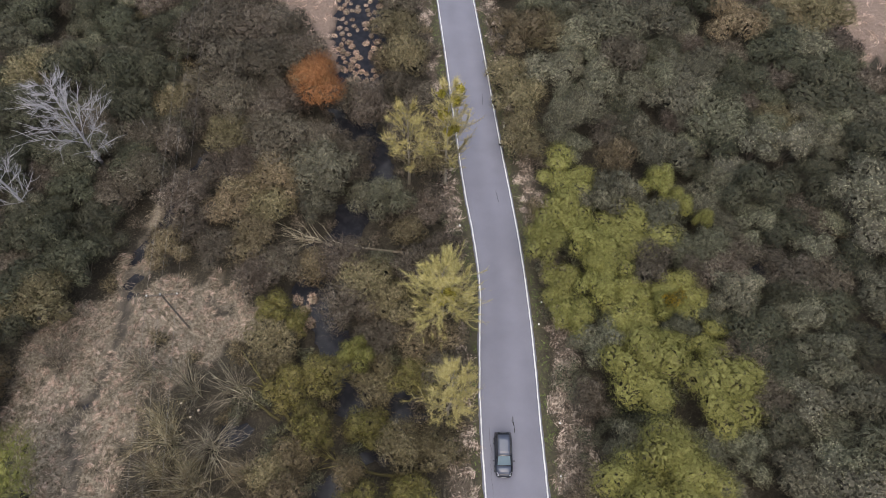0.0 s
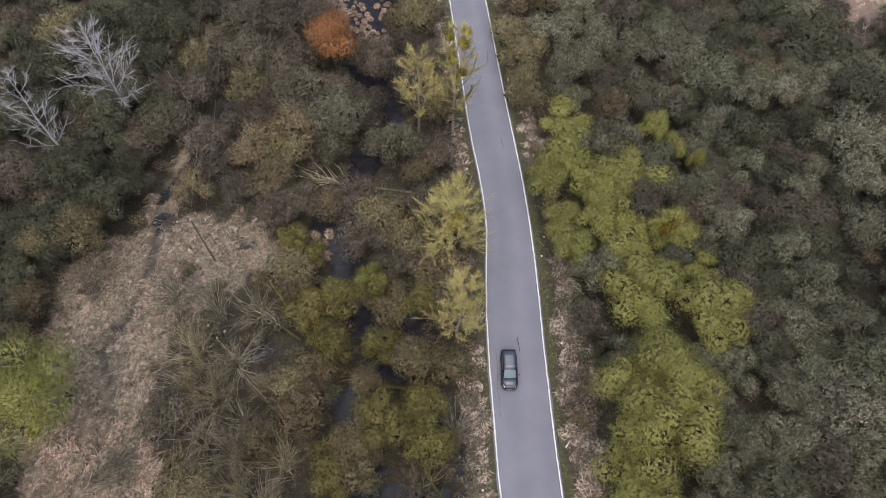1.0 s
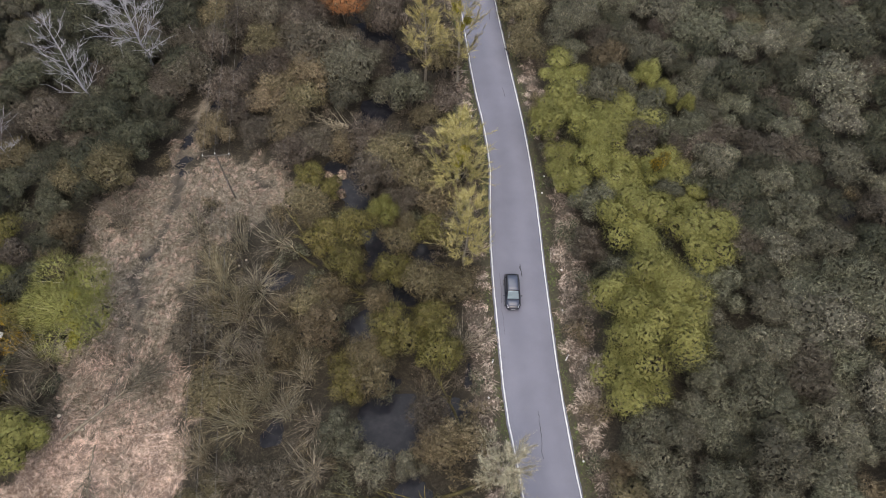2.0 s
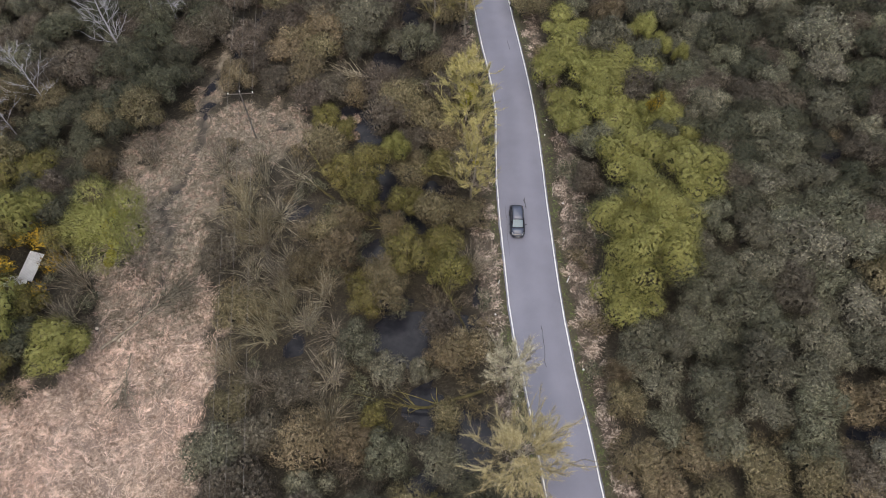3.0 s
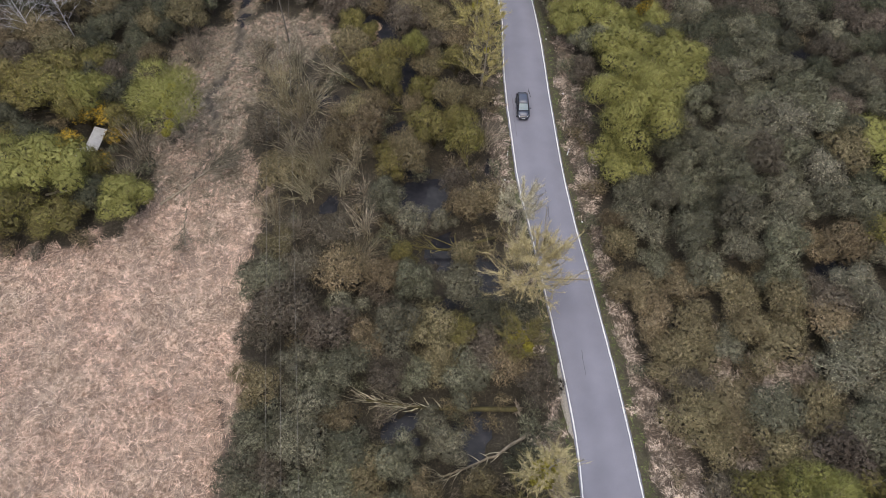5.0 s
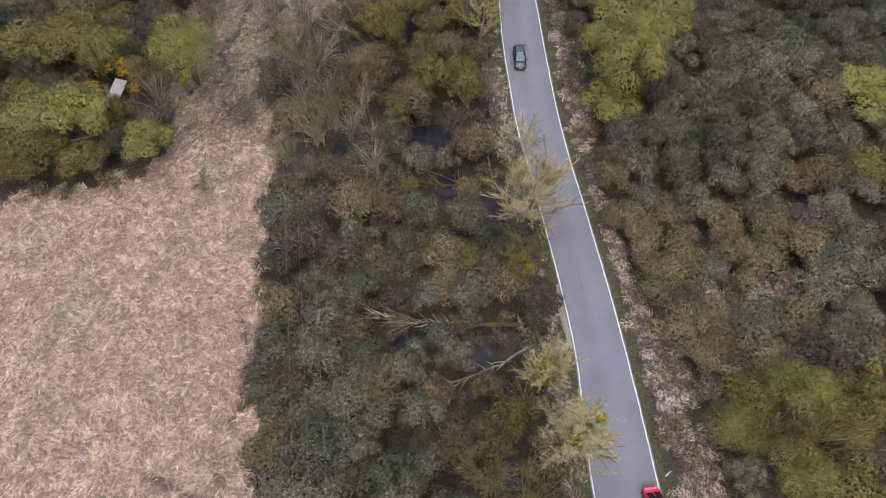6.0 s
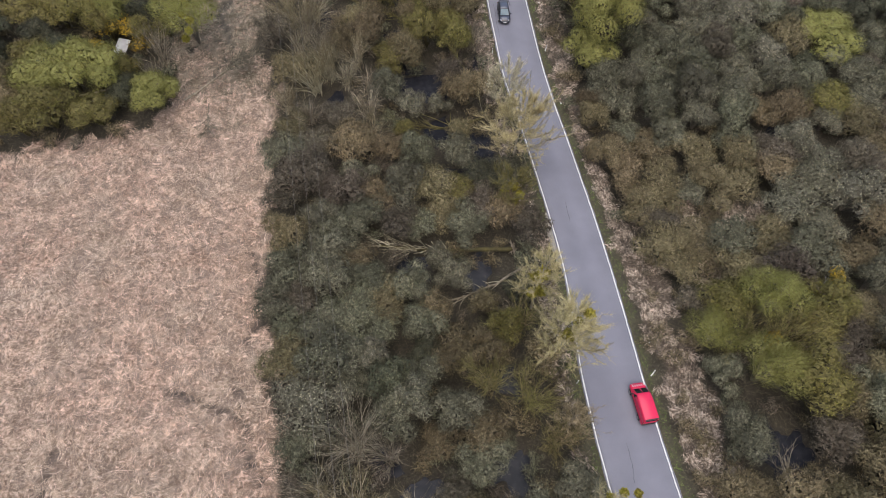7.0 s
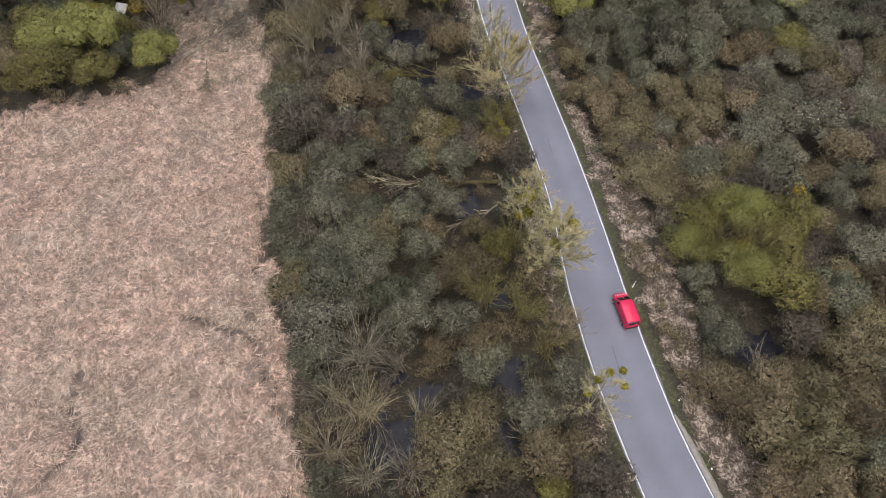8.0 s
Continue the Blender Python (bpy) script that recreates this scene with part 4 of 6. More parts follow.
plant("dark_grey", -47.0, 67.3, 4.0, 6)
plant("dark_grey", -49.7, 57.5, 3.4, 6)
plant("dark_grey", -42.8, 57.4, 3.8, 6.5)
plant("dark_grey", -42.3, 64.1, 3.9, 6)
plant("brown", -33.2, 65.6, 4.8, 6)
plant("brown", -27.0, 66.9, 4.8, 6)
plant("brown", -28.0, 58.2, 4.2, 6)
plant("brown", -23.0, 60.5, 3.9, 6)
plant("brown", -32.1, 55.3, 3.4, 5.5)
plant("brown", -21.5, 66.6, 3.2, 5)
plant("brown", -23.4, 52.6, 3.3, 5.5)
plant("brown", -27.1, 52.5, 3.3, 5.5)
plant("orange", -16.7, 55.0, 3.3, 8)
plant("brown", -12.5, 55.2, 2.6, 6)
plant("brown", -9.3, 52.8, 3.3, 6)
plant("olive", -27.8, 48.0, 3.3, 5)
plant("grey", -34.9, 50.0, 2.6, 5)
plant("brown", -20.5, 47.0, 4.0, 5.5)
plant("brown", -16.2, 47.4, 2.9, 5)
plant("grey", -14.2, 41.7, 4.2, 6)
plant("grey", -15.2, 37.9, 2.6, 5)
plant("grey", -9.1, 38.7, 3.1, 5.5)
plant("grey", -6.4, 38.1, 2.7, 5)
plant("olive", -19.8, 42.0, 3.5, 5)
plant("olive", -23.9, 41.0, 3.1, 5)
plant("olive", -20.7, 37.3, 2.7, 4)
plant("olive", -26.1, 37.2, 2.7, 4)
plant("brown", -31.0, 38.5, 3.1, 4.5)
plant("dark_grey", -40.8, 34.9, 2.7, 5)
plant("brown", -39.4, 38.8, 2.8, 5)
plant("dark_grey", -44.2, 31.6, 3.2, 5.5)
plant("dark_grey", -45.6, 26.4, 3.4, 6)
plant("dark_grey", -41.0, 28.9, 3.2, 5)
plant("dark_grey", -48.3, 32.8, 3.3, 6)
plant("dark_grey", -44.6, 39.4, 3.4, 5.5)
plant("dark_grey", -52.7, 50.5, 3.6, 6)
plant("olive", -54.9, 57.3, 3.8, 6)
plant("dark_grey", -53.0, 45.0, 3.5, 6)
plant("dark_grey", -40.1, 51.8, 3.3, 6)
plant("olive", -7.1, 68.3, 3.7, 5)
plant("olive", -5.2, 61.7, 3.1, 5)
plant("olive", -8.4, 62.4, 2.0, 3.5)
plant("grey", -6.3, 29.7, 2.1, 4)
plant("olive", -8.4, 27.4, 3.2, 5)
plant("olive", -5.7, 24.7, 2.8, 5)
plant("willow", -9.0, 18.6, 1.8, 5)
plant("lush", -18.2, 24.1, 2.0, 5)
plant("lush", -15.8, 22.6, 1.6, 4.5)
plant("olive", -22.0, 32.6, 3.0, 4)
plant("olive", -14.7, 30.1, 2.4, 4)
plant("brown", -25.8, 31.7, 3.0, 4)
plant("brown", -21.3, 28.1, 2.6, 4)
plant("olive", -9.6, 1.0, 2.3, 5)
plant("lush", -12.7, 10.8, 2.3, 5.5)
plant("lush", -11.9, 16.1, 2.7, 5.5)
plant("olive", -16.6, 6.5, 2.2, 5)
plant("lush", -6.1, 2.7, 3.2, 6)
plant("lush", -2.9, 4.7, 2.4, 5.5)
plant("lush", -11.6, -1.4, 2.9, 5.5)
plant("olive", -18.9, 1.0, 2.3, 4.5)
plant("lush", -7.1, 11.2, 2.5, 5.5)
plant("olive", -3.9, 9.3, 2.5, 5)
plant("lush", -2.8, 16.4, 2.5, 5)
plant("olive", -17.4, 17.8, 2.2, 4.5)
plant("olive", -8.8, 6.7, 1.7, 4.5)
plant("fan", -31.0, 16.9, 3.0, 6)
plant("fan", -26.1, 15.3, 2.6, 5.5)
plant("fan", -27.1, 10.1, 3.3, 6)
plant("fan", -23.0, 9.5, 3.4, 6)
plant("fan", -24.2, 5.5, 3.6, 6)
plant("fan", -21.4, -0.5, 3.4, 6)
plant("fan", -25.3, 1.8, 3.2, 6)
plant("fan", -16.3, -1.4, 2.9, 5)
plant("fan", -14.6, -6.4, 2.8, 5)
plant("fan", -22.2, -6.4, 3.0, 5)
plant("lush", -15.7, 14.7, 2.6, 5)
plant("fan", -21.6, 15.4, 2.9, 5)
plant("brown", -28.1, 3.2, 2.4, 5)
plant("fan", -22.6, -12.1, 2.5, 4.5)
plant("fan", -20.5, -3.7, 2.9, 5)
plant("fan", -14.6, -11.3, 2.8, 4.5)
plant("brown", -18.2, -12.7, 2.5, 4.5)
plant("olive", -16.4, -18.3, 3.0, 4.5)
plant("lush", -9.5, -16.1, 1.7, 4)
plant("olive", -11.7, -18.2, 2.7, 4.5)
plant("grey", -11.7, -7.8, 2.6, 4.5)
plant("grey", -8.6, -10.7, 2.2, 4)
plant("olive", -8.8, -1.3, 2.7, 5)
plant("olive", -2.8, -9.1, 1.9, 4.5)
plant("grey", -4.8, -10.8, 1.8, 4)
plant("lush", -2.2, 1.0, 2.7, 5.5)
plant("olive", -2.2, -15.4, 1.8, 4)
plant("lush", -2.7, -25.6, 2.2, 4.5)
plant("grey", -8.0, -19.5, 2.6, 5)
plant("brown", -21.2, -17.8, 2.7, 4.5)
plant("brown", -21.9, -23.7, 3.4, 5.5)
plant("brown", -17.7, -25.8, 3.0, 5.5)
plant("grey", -15.8, -23.0, 2.6, 5)
plant("grey", -10.0, -25.8, 2.8, 5.5)
plant("olive", -13.2, -26.8, 2.5, 5)
plant("willow", -51.6, 7.3, 3.0, 6)
plant("lush", -58.2, 12.5, 4.0, 6)
plant("lush", -53.8, 14.4, 2.9, 6)
plant("lush", -56.4, 7.2, 3.5, 6)
plant("lush", -48.0, 4.4, 1.9, 5)
plant("lush", -64.9, 10.8, 4.5, 6.5)
plant("lush", -53.2, 5.4, 2.5, 6)
plant("willow", -58.9, -5.6, 4.4, 7)
plant("willow", -52.2, -6.1, 4.4, 7)
plant("lush", -57.3, -11.8, 3.9, 6)
plant("lush", -51.1, -11.5, 3.6, 5.5)
plant("lush", -48.4, -4.1, 2.1, 5)
plant("willow", -43.8, -8.9, 3.5, 6)
plant("lush", -63.1, -0.1, 3.5, 6)
plant("lush", -60.7, -13.2, 3.2, 5)
plant("grey", -15.0, -29.6, 2.9, 5.5)
plant("olive", -23.8, -32.3, 2.5, 5)
plant("grey", -20.2, -29.4, 2.6, 5)
plant("grey", -7.9, -30.4, 2.3, 4)
plant("grey", -19.5, -38.3, 3.0, 5)
plant("grey", -14.6, -39.0, 3.0, 5)
plant("grey", -9.1, -39.7, 2.7, 5)
plant("grey", -6.0, -36.1, 1.8, 4)
plant("olive", -1.2, -41.8, 1.8, 4)
plant("lush", 0.8, -45.3, 2.1, 5)
plant("grey", -19.0, -43.9, 2.9, 5)
plant("grey", -13.7, -44.5, 2.9, 5)
plant("grey", -8.5, -44.6, 2.6, 5)
plant("brown", -22.3, -40.8, 2.4, 4.5)
plant("silver", -19.1, -48.5, 2.8, 5.5)
plant("silver", -15.3, -48.0, 2.3, 5)
plant("silver", -8.5, -50.3, 2.5, 5.5)
plant("silver", -13.6, -48.0, 1.7, 5)
plant("silver", -19.9, -52.7, 3.8, 5.5)
plant("silver", -9.8, -53.4, 2.3, 5)
plant("grey", -5.5, -54.5, 2.9, 5)
plant("olive", -4.8, -48.0, 2.7, 5)
plant("moss_fan", -1.3, -51.7, 3.2, 6.5)
plant("moss_fan", 2.9, -53.6, 3.5, 7)
plant("olive", -2.6, -56.8, 2.6, 5)
plant("fan", -15.6, -57.2, 3.7, 6)
plant("fan", -18.7, -61.3, 3.5, 6)
plant("fan", -15.8, -63.4, 3.5, 6)
plant("fan", -12.1, -58.6, 2.7, 5)
plant("fan", -19.3, -67.0, 3.4, 5.5)
plant("fan", -15.5, -70.1, 3.0, 5.5)
plant("fan", -11.1, -70.0, 2.8, 5.5)
plant("fan", -9.5, -64.4, 2.3, 5)
plant("olive", -4.3, -65.4, 2.5, 5)
plant("olive", -3.7, -70.1, 3.1, 5.5)
plant("grey", -11.9, -55.2, 2.5, 4.5)
plant("olive", 2.1, -69.5, 2.6, 5)
plant("lush", 2.8, -72.7, 2.2, 4)
plant("moss_fan", 4.8, -58.1, 2.8, 5)
plant("grey", -16.5, -42.4, 3.1, 5)
plant("olive", -6.9, -43.0, 2.2, 4)
plant("grey", -19.2, -35.4, 3.6, 5)
plant("moss_fan", 2.6, -43.9, 3.1, 5)

plant("gold", -52.6, 4.6, 1.6, 4.0)
plant("gold", -49.2, 4.4, 1.4, 3.7)
plant("gold", -49, -2.4, 1.6, 3.7)
plant("gold", -53.6, -2.6, 1.8, 3.9)
plant("gold", -47.8, 2.2, 1.4, 3.4)
plant("gold", -55.6, -5, 1.8, 3.9)
plant("gold", -50.2, 4.9, 1.3, 4.6)
plant("gold", -51.6, -3.0, 1.4, 4.2)
plant("gold", -54.4, -1.4, 1.5, 4.4)
plant("gold", -53.4, 1.2, 1.2, 4.0)
plant("gold", 24.6, 24.5, 0.8, 6.4)
plant("gold", 40.6, -40.8, 1.0, 4.6)
plant("gold", 29.6, -48.6, 0.9, 8.0)

def zone_kind(x, y, u):
    """Which shrub grows where the plan names none."""
    if x > 5:
        if y > 12:
            return ("grey", "grey", "dark_grey", "brown")[int(u * 4)] if x < 36 else ("dark_grey", "grey", "dark_grey", "brown")[int(u * 4)]
        if y > -14:
            return ("grey", "grey", "brown", "dark_grey")[int(u * 4)]
        return ("olive", "brown", "olive", "grey")[int(u * 4)]
    if y > 28:
        return ("dark_grey", "dark_grey", "brown", "grey")[int(u * 4)] if x < -36 else ("brown", "brown", "brown", "olive")[int(u * 4)]
    if y > -16:
        if x < -45 and y > 9:
            return ("dark_grey", "brown", "dark_grey", "olive")[int(u * 4)]
        return ("lush", "dark_grey", "dark_grey", "olive")[int(u * 4)] if x < -45 else (("fan", "fan", "olive", "brown")[int(u * 4)] if x < -11 else ("olive", "brown", "fan", "lush")[int(u * 4)])
    return ("grey", "olive", "brown", "dark_grey")[int(u * 4)]


# open spots: the shelter and the fallen trunks stay clear of further shrubs
KEEP_CLEAR = [(-51.0, 1.4, 3.4)] + [(x, 32.4, 1.0) for x in range(-17, 0, 2)] + [(x, -13.6, 1.0) for x in range(-9, 3, 2)] + [(x, -33.8, 1.0) for x in range(-13, 4, 2)]
KEEP_CLEAR += [(4.0, -36.6, 1.5), (1.5, -38.0, 1.5), (-1.5, -39.6, 1.5), (-14.5, 11, 1.5), (-16.5, 13.5, 1.5), (-5.0, 7.0, 1.5), (-8.0, 7.5, 1.5)]
KEEP_CLEAR += [(xa + (xb - xa) * t / 4, ya + (yb - ya) * t / 4, 1.1) for (xa, ya), (xb, yb) in zip(DITCH, DITCH[1:]) for t in range(5)]
PLANTED += KEEP_CLEAR


def on_clearing(x, y):
    return (np.hypot((x - 30) / 10, (y + 34) / 7) + 0.5 * waves(x, y, 6, 33) < 1) & (road_gap(x, y) > 2)


def fill_thicket():
    rng = np.random.default_rng(55)
    n = 7000
    xs, ys, rs, us = rng.uniform(-77, 75, n), rng.uniform(-84, 88, n), rng.uniform(2.1, 3.3, n), rng.uniform(0, 0.999, n)
    open_water = (ys > 52) & (line_distance(STREAM, xs, ys) < 3.2 + rs)
    seen = ~open_water & (xs < np.interp(ys, [-84, -48, 0, 88], [40, 56, 75, 75])) & (xs > np.interp(ys, [-84, -39, 22, 88], [-55, -63, -77, -72])) & (straw_verge(xs, ys) < 0.2)
    good = seen & ~(reediness(xs - 0.7 * rs, ys) & (xs < -10)) & (road_gap(xs, ys) > rs + 1.0) & ~reediness(xs, ys) & (wetness(xs, ys) < np.where(ys > 45, -1.2, -0.45 * rs)) & (track_gap(xs, ys) > 1.2)
    good &= ~(on_clearing(xs, ys) & (us < 0.75))
    for x, y, r, u in zip(xs[good], ys[good], rs[good], us[good]):
        px, py, pr = np.array(PLANTED).T
        if np.min(np.hypot(px - x, py - y) - 0.55 * (pr + r)) > 0:
            low = 0.7 if (18 < x < 40 and -44 < y < -22) else 1.0
            plant(zone_kind(x, y, u), float(x), float(y), float(r), float((1.2 + 1.25 * r) * low))


fill_thicket()


# ---------------- undergrowth between the larger plants ----------------
def scatter(seed, n, x0, x1, y0, y1):
    r = np.random.default_rng(seed)
    return r, r.uniform(x0, x1, n), r.uniform(y0, y1, n)


def open_forest(x, y, gap=1.9):
    return (road_gap(x, y) > gap) & ~reediness(x, y) & ~reediness(x - 0.9, y) & (wetness(x, y) < 0.05) & (track_gap(x, y) > 0.8)


def joined_copies(protos, rng, xs, ys, scales, mats, name):
    """Many small plants of one kind in one mesh."""
    vs, fs, ms, ts, k = [], [], [], [], 0
    zs = ground_z(xs, ys)
    for x, y, z, s in zip(xs, ys, zs, scales):
        me_v, me_f, me_m, me_t = protos[rng.integers(len(protos))]
        a = rng.uniform(0, 6.283)
        c, d = math.cos(a) * s, math.sin(a) * s
        v = np.stack([me_v[:, 0] * c - me_v[:, 1] * d + x, me_v[:, 0] * d + me_v[:, 1] * c + y, me_v[:, 2] * s + z], 1)
        vs.append(v)
        fs.append(me_f + k)
        ms.append(me_m)
        ts.append(me_t)
        k += len(v)
    return mesh_from(name, np.concatenate(vs), np.concatenate(fs), mats, np.concatenate(ms), np.concatenate(ts))


def arrays_of(me):
    v = np.empty(len(me.vertices) * 3, np.float32)
    me.vertices.foreach_get("co", v)
    f = np.empty(len(me.loops), np.int32)
    me.loops.foreach_get("vertex_index", f)
    m = np.empty(len(me.polygons), np.int32)
    me.polygons.foreach_get("material_index", m)
    t = np.empty(len(me.polygons), np.float32)
    me.attributes["tone"].data.foreach_get("value", t)
    return v.reshape(-1, 3), f.reshape(-1, 3), m, t


def undergrowth(name, label, seed, twig, leaf, n, want, R=1.2, H=1.3, lobes=4, twigs=170, leaves=28):
    protos = [arrays_of(dome_crown(seed + i, R, H, lobes, twigs, leaves, twig, leaf, M["bark"], width=0.018, leaf=0.06, low=0.3, lobe=(0.4, 0.6), reach=0.6, core=0.55)[1]) for i in range(4)]
    rng, x, y = scatter(seed + 9, n * 14, -80, 76, -92, 100)
    ok = open_forest(x, y) & want(x, y)
    px, py, pr = np.array(PLANTED).T
    free = np.ones(len(x), bool)
    for a, b, r in zip(px, py, pr):
        free &= np.hypot(x - a, y - b) > 0.52 * r
    x, y = x[ok & free], y[ok & free]
    taken_x, taken_y = [], []
    for a, b in zip(x, y):
        if len(taken_x) >= n:
            break
        if not taken_x or np.min(np.hypot(np.array(taken_x) - a, np.array(taken_y) - b)) > 1.0:
            taken_x.append(a)
            taken_y.append(b)
    x, y = np.array(taken_x), np.array(taken_y)
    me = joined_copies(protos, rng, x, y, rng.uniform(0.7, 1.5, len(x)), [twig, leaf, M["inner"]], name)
    tagged(new(name, me), label, "undergrowth", kind="stuff")


def brown_zone(x, y):
    f = waves(x, y, 16, 21)
    return ((x < 0) & (y > 30) & (f > -0.45)) | ((x < 0) & (y <= 30) & (f > 0.35)) | ((x > 0) & (f > 0.75))


def olive_zone(x, y):
    f = waves(x, y, 14, 23)
    return ~brown_zone(x, y) & (((x < 10) & (f > -0.1)) | ((x > 10) & (y < -15) & (f > -0.6)) | ((x > 10) & (f > 0.6)))


def grey_zone(x, y):
    return ~brown_zone(x, y) & ~olive_zone(x, y)


undergrowth("brown_undergrowth", "tangle of bare brown twigs under the shrubs", 300, M["brown_twig"], M["brown_leaf"], 600, brown_zone)
undergrowth("olive_undergrowth", "low olive-brown budding shrubs filling the thicket", 320, M["olive_twig"], M["olive_leaf"], 600, olive_zone)
undergrowth("grey_undergrowth", "low grey-green willow shrubs filling the thicket", 340, M["grey_twig"], M["grey_leaf"], 550, grey_zone)


# ---------------- reeds and grasses ----------------
def blades(name, label, category, seed, n, box_, keep, mat, length, rise, width, swirl, clump=16, loose=0.17, bend=0.0, stray=0.35, own=0.0):
    """Dry stalks that lie in swirls: tufts of clump stalks, bent sideways, each tuft turned by own from the swirl."""
    rng, x, y = scatter(seed, n // clump + 1, *box_)
    ok = keep(x, y)
    x, y = x[ok], y[ok]
    tufts = len(x)
    way = 5.0 * waves(x, y, swirl, seed) + 1.2 * waves(x, y, swirl * 0.35, seed + 1) + rng.normal(0, own, tufts)
    curve, shade = rng.normal(0, bend, tufts), rng.uniform(0, 1, tufts)
    t = np.repeat(np.arange(tufts), clump)
    m = len(t)
    x, y = x[t] + rng.normal(0, loose, m), y[t] + rng.normal(0, loose, m)
    a = way[t] + rng.normal(0, stray, m)
    c = curve[t] + rng.normal(0, 0.3 * bend, m)
    ln = rng.uniform(*length, m)
    up = rng.uniform(*rise, m)
    w = rng.uniform(0.5, 1.4, m) * width
    p = [np.stack([x, y, ground_z(x, y) - 0.03], 1)]
    lean = unit(np.stack([rng.normal(0, 0.42, tufts), rng.normal(0, 0.42, tufts), np.ones(tufts)], 1))[t] + rng.normal(0, 0.2, (m, 3))
    lean[:, 2] = np.maximum(lean[:, 2], 0.3)
    up = up * rng.uniform(0.3, 1.7, tufts)[t]
    sides = []
    for k, lift in enumerate((0.55, 0.25, -0.05)):
        b = a + c * k
        p.append(p[-1] + np.stack([np.cos(b) * ln / 3, np.sin(b) * ln / 3, up * (0.8 - 0.25 * k) + 0.12 * ln * lift], 1))
        sides.append(np.stack([-np.sin(b), np.cos(b), rng.normal(0, 0.2, m)], 1) * (w * (1.0 - 0.25 * k))[:, None])
    v = np.stack([p[0], p[1] + sides[0], p[1] - sides[0], p[2] + sides[1], p[2] - sides[1], p[3]], 1).reshape(-1, 3)
    f = np.array([[0, 2, 1], [1, 2, 3], [3, 2, 4], [3, 4, 5]])
    f = (np.arange(m)[:, None, None] * 6 + f[None]).reshape(-1, 3)
    tone = np.repeat(0.55 * shade[t] + 0.45 * rng.uniform(0, 1, m), 4)
    tagged(new(name, mesh_from(name, v, f, [mat], tone=tone, normals=np.repeat(unit(lean), 6, 0))), label, category, kind="stuff")


def thatch(name, label, category, seed, n, box_, keep, mat, length, width, lift, swirl=0):
    """A low mat of single stalks and twigs."""
    rng, x, y = scatter(seed, n, *box_)
    ok = keep(x, y)
    x, y = x[ok], y[ok]
    m = len(x)
    a = rng.uniform(0, 6.283, m) if not swirl else 5.0 * waves(x, y, swirl, seed) + rng.normal(0, 0.9, m)
    ln = rng.uniform(*length, m)
    p0 = np.stack([x, y, ground_z(x, y) + rng.uniform(0, 0.4, m) * lift], 1)
    p1 = p0 + np.stack([np.cos(a) * ln, np.sin(a) * ln, rng.normal(0, 0.6, m) * lift], 1)
    side = np.stack([-np.sin(a), np.cos(a), rng.normal(0, 0.3, m)], 1) * (width * rng.uniform(0.5, 1.5, m))[:, None]
    v = np.stack([p0 - side, p0 + side, p1], 1).reshape(-1, 3)
    v, f, n = facing(v, np.arange(3 * m).reshape(-1, 3), unit(np.array([0, 0, 1.0]) + rng.normal(0, 0.35, (m, 3))))
    tagged(new(name, mesh_from(name, v, f, [mat], tone=rng.uniform(0, 1, m), normals=n)), label, category, kind="stuff")


def on_reeds(x, y):
    return reediness(x, y) & (wetness(x, y) < -0.2) & (track_gap(x, y) > 0.42)


def on_straw(x, y):
    return (straw_verge(x, y) > 0) & (wetness(x, y) < -0.2)


def old_reeds(x, y):
    return on_reeds(x, y) & (np.random.default_rng(44).uniform(0, 1, len(x)) < oldness(x, y))


def new_reeds(x, y):
    return on_reeds(x, y) & (np.random.default_rng(45).uniform(0, 1, len(x)) > oldness(x, y))


blades("reed_bed", "flattened dry beige reeds lying in swirls", "reeds", 401, 95000, (-74, -16, -84, 6), new_reeds, M["straw"], (0.8, 1.9), (0.0, 0.13), 0.018, 4.5, 12, 0.34, 0.55, 0.28, 0.45)
blades("reed_wisps", "tight pale wisps of reed bent over in the bed", "reeds", 421, 90000, (-74, -16, -84, 6), new_reeds, M["straw"], (0.7, 1.5), (0.03, 0.14), 0.021, 4.5, 14, 0.13, 0.7, 0.13, 0.5)
blades("old_wisps", "tight pale wisps of old sedge bent over", "reeds", 427, 80000, (-60, -16, -26, 32), old_reeds, M["straw"], (0.5, 1.1), (0.03, 0.14), 0.016, 3.5, 14, 0.12, 0.7, 0.15, 0.7)
blades("old_reed_bed", "matted grey-brown old reeds and sedge", "reeds", 407, 150000, (-60, -16, -26, 52), old_reeds, M["old_straw"], (0.6, 1.4), (0.0, 0.14), 0.017, 3.5, 12, 0.28, 0.55, 0.4, 0.6)
blades("far_reeds", "patch of dry beige reeds beyond the shrubs", "reeds", 402, 22000, (-32, 80, 58, 100), on_reeds, M["straw"], (0.6, 1.4), (0.05, 0.2), 0.03, 6, 10, 0.2, 0.4)
blades("verge_straw", "bleached dry grass combed over along the road verge", "dry grass", 403, 300000, (-4, 30, -84, 90), on_straw, M["pink_straw"], (0.5, 1.2), (0.02, 0.16), 0.024, 5, 34, 0.2, 0.35, 0.35, 0.6)
blades("clearing_straw", "matted dead grass between low shrubs", "dry grass", 404, 60000, (18, 44, -44, -24), on_clearing, M["pink_straw"], (0.5, 1.2), (0.05, 0.2), 0.024, 4, 24, 0.2, 0.4, 0.4, 0.8)
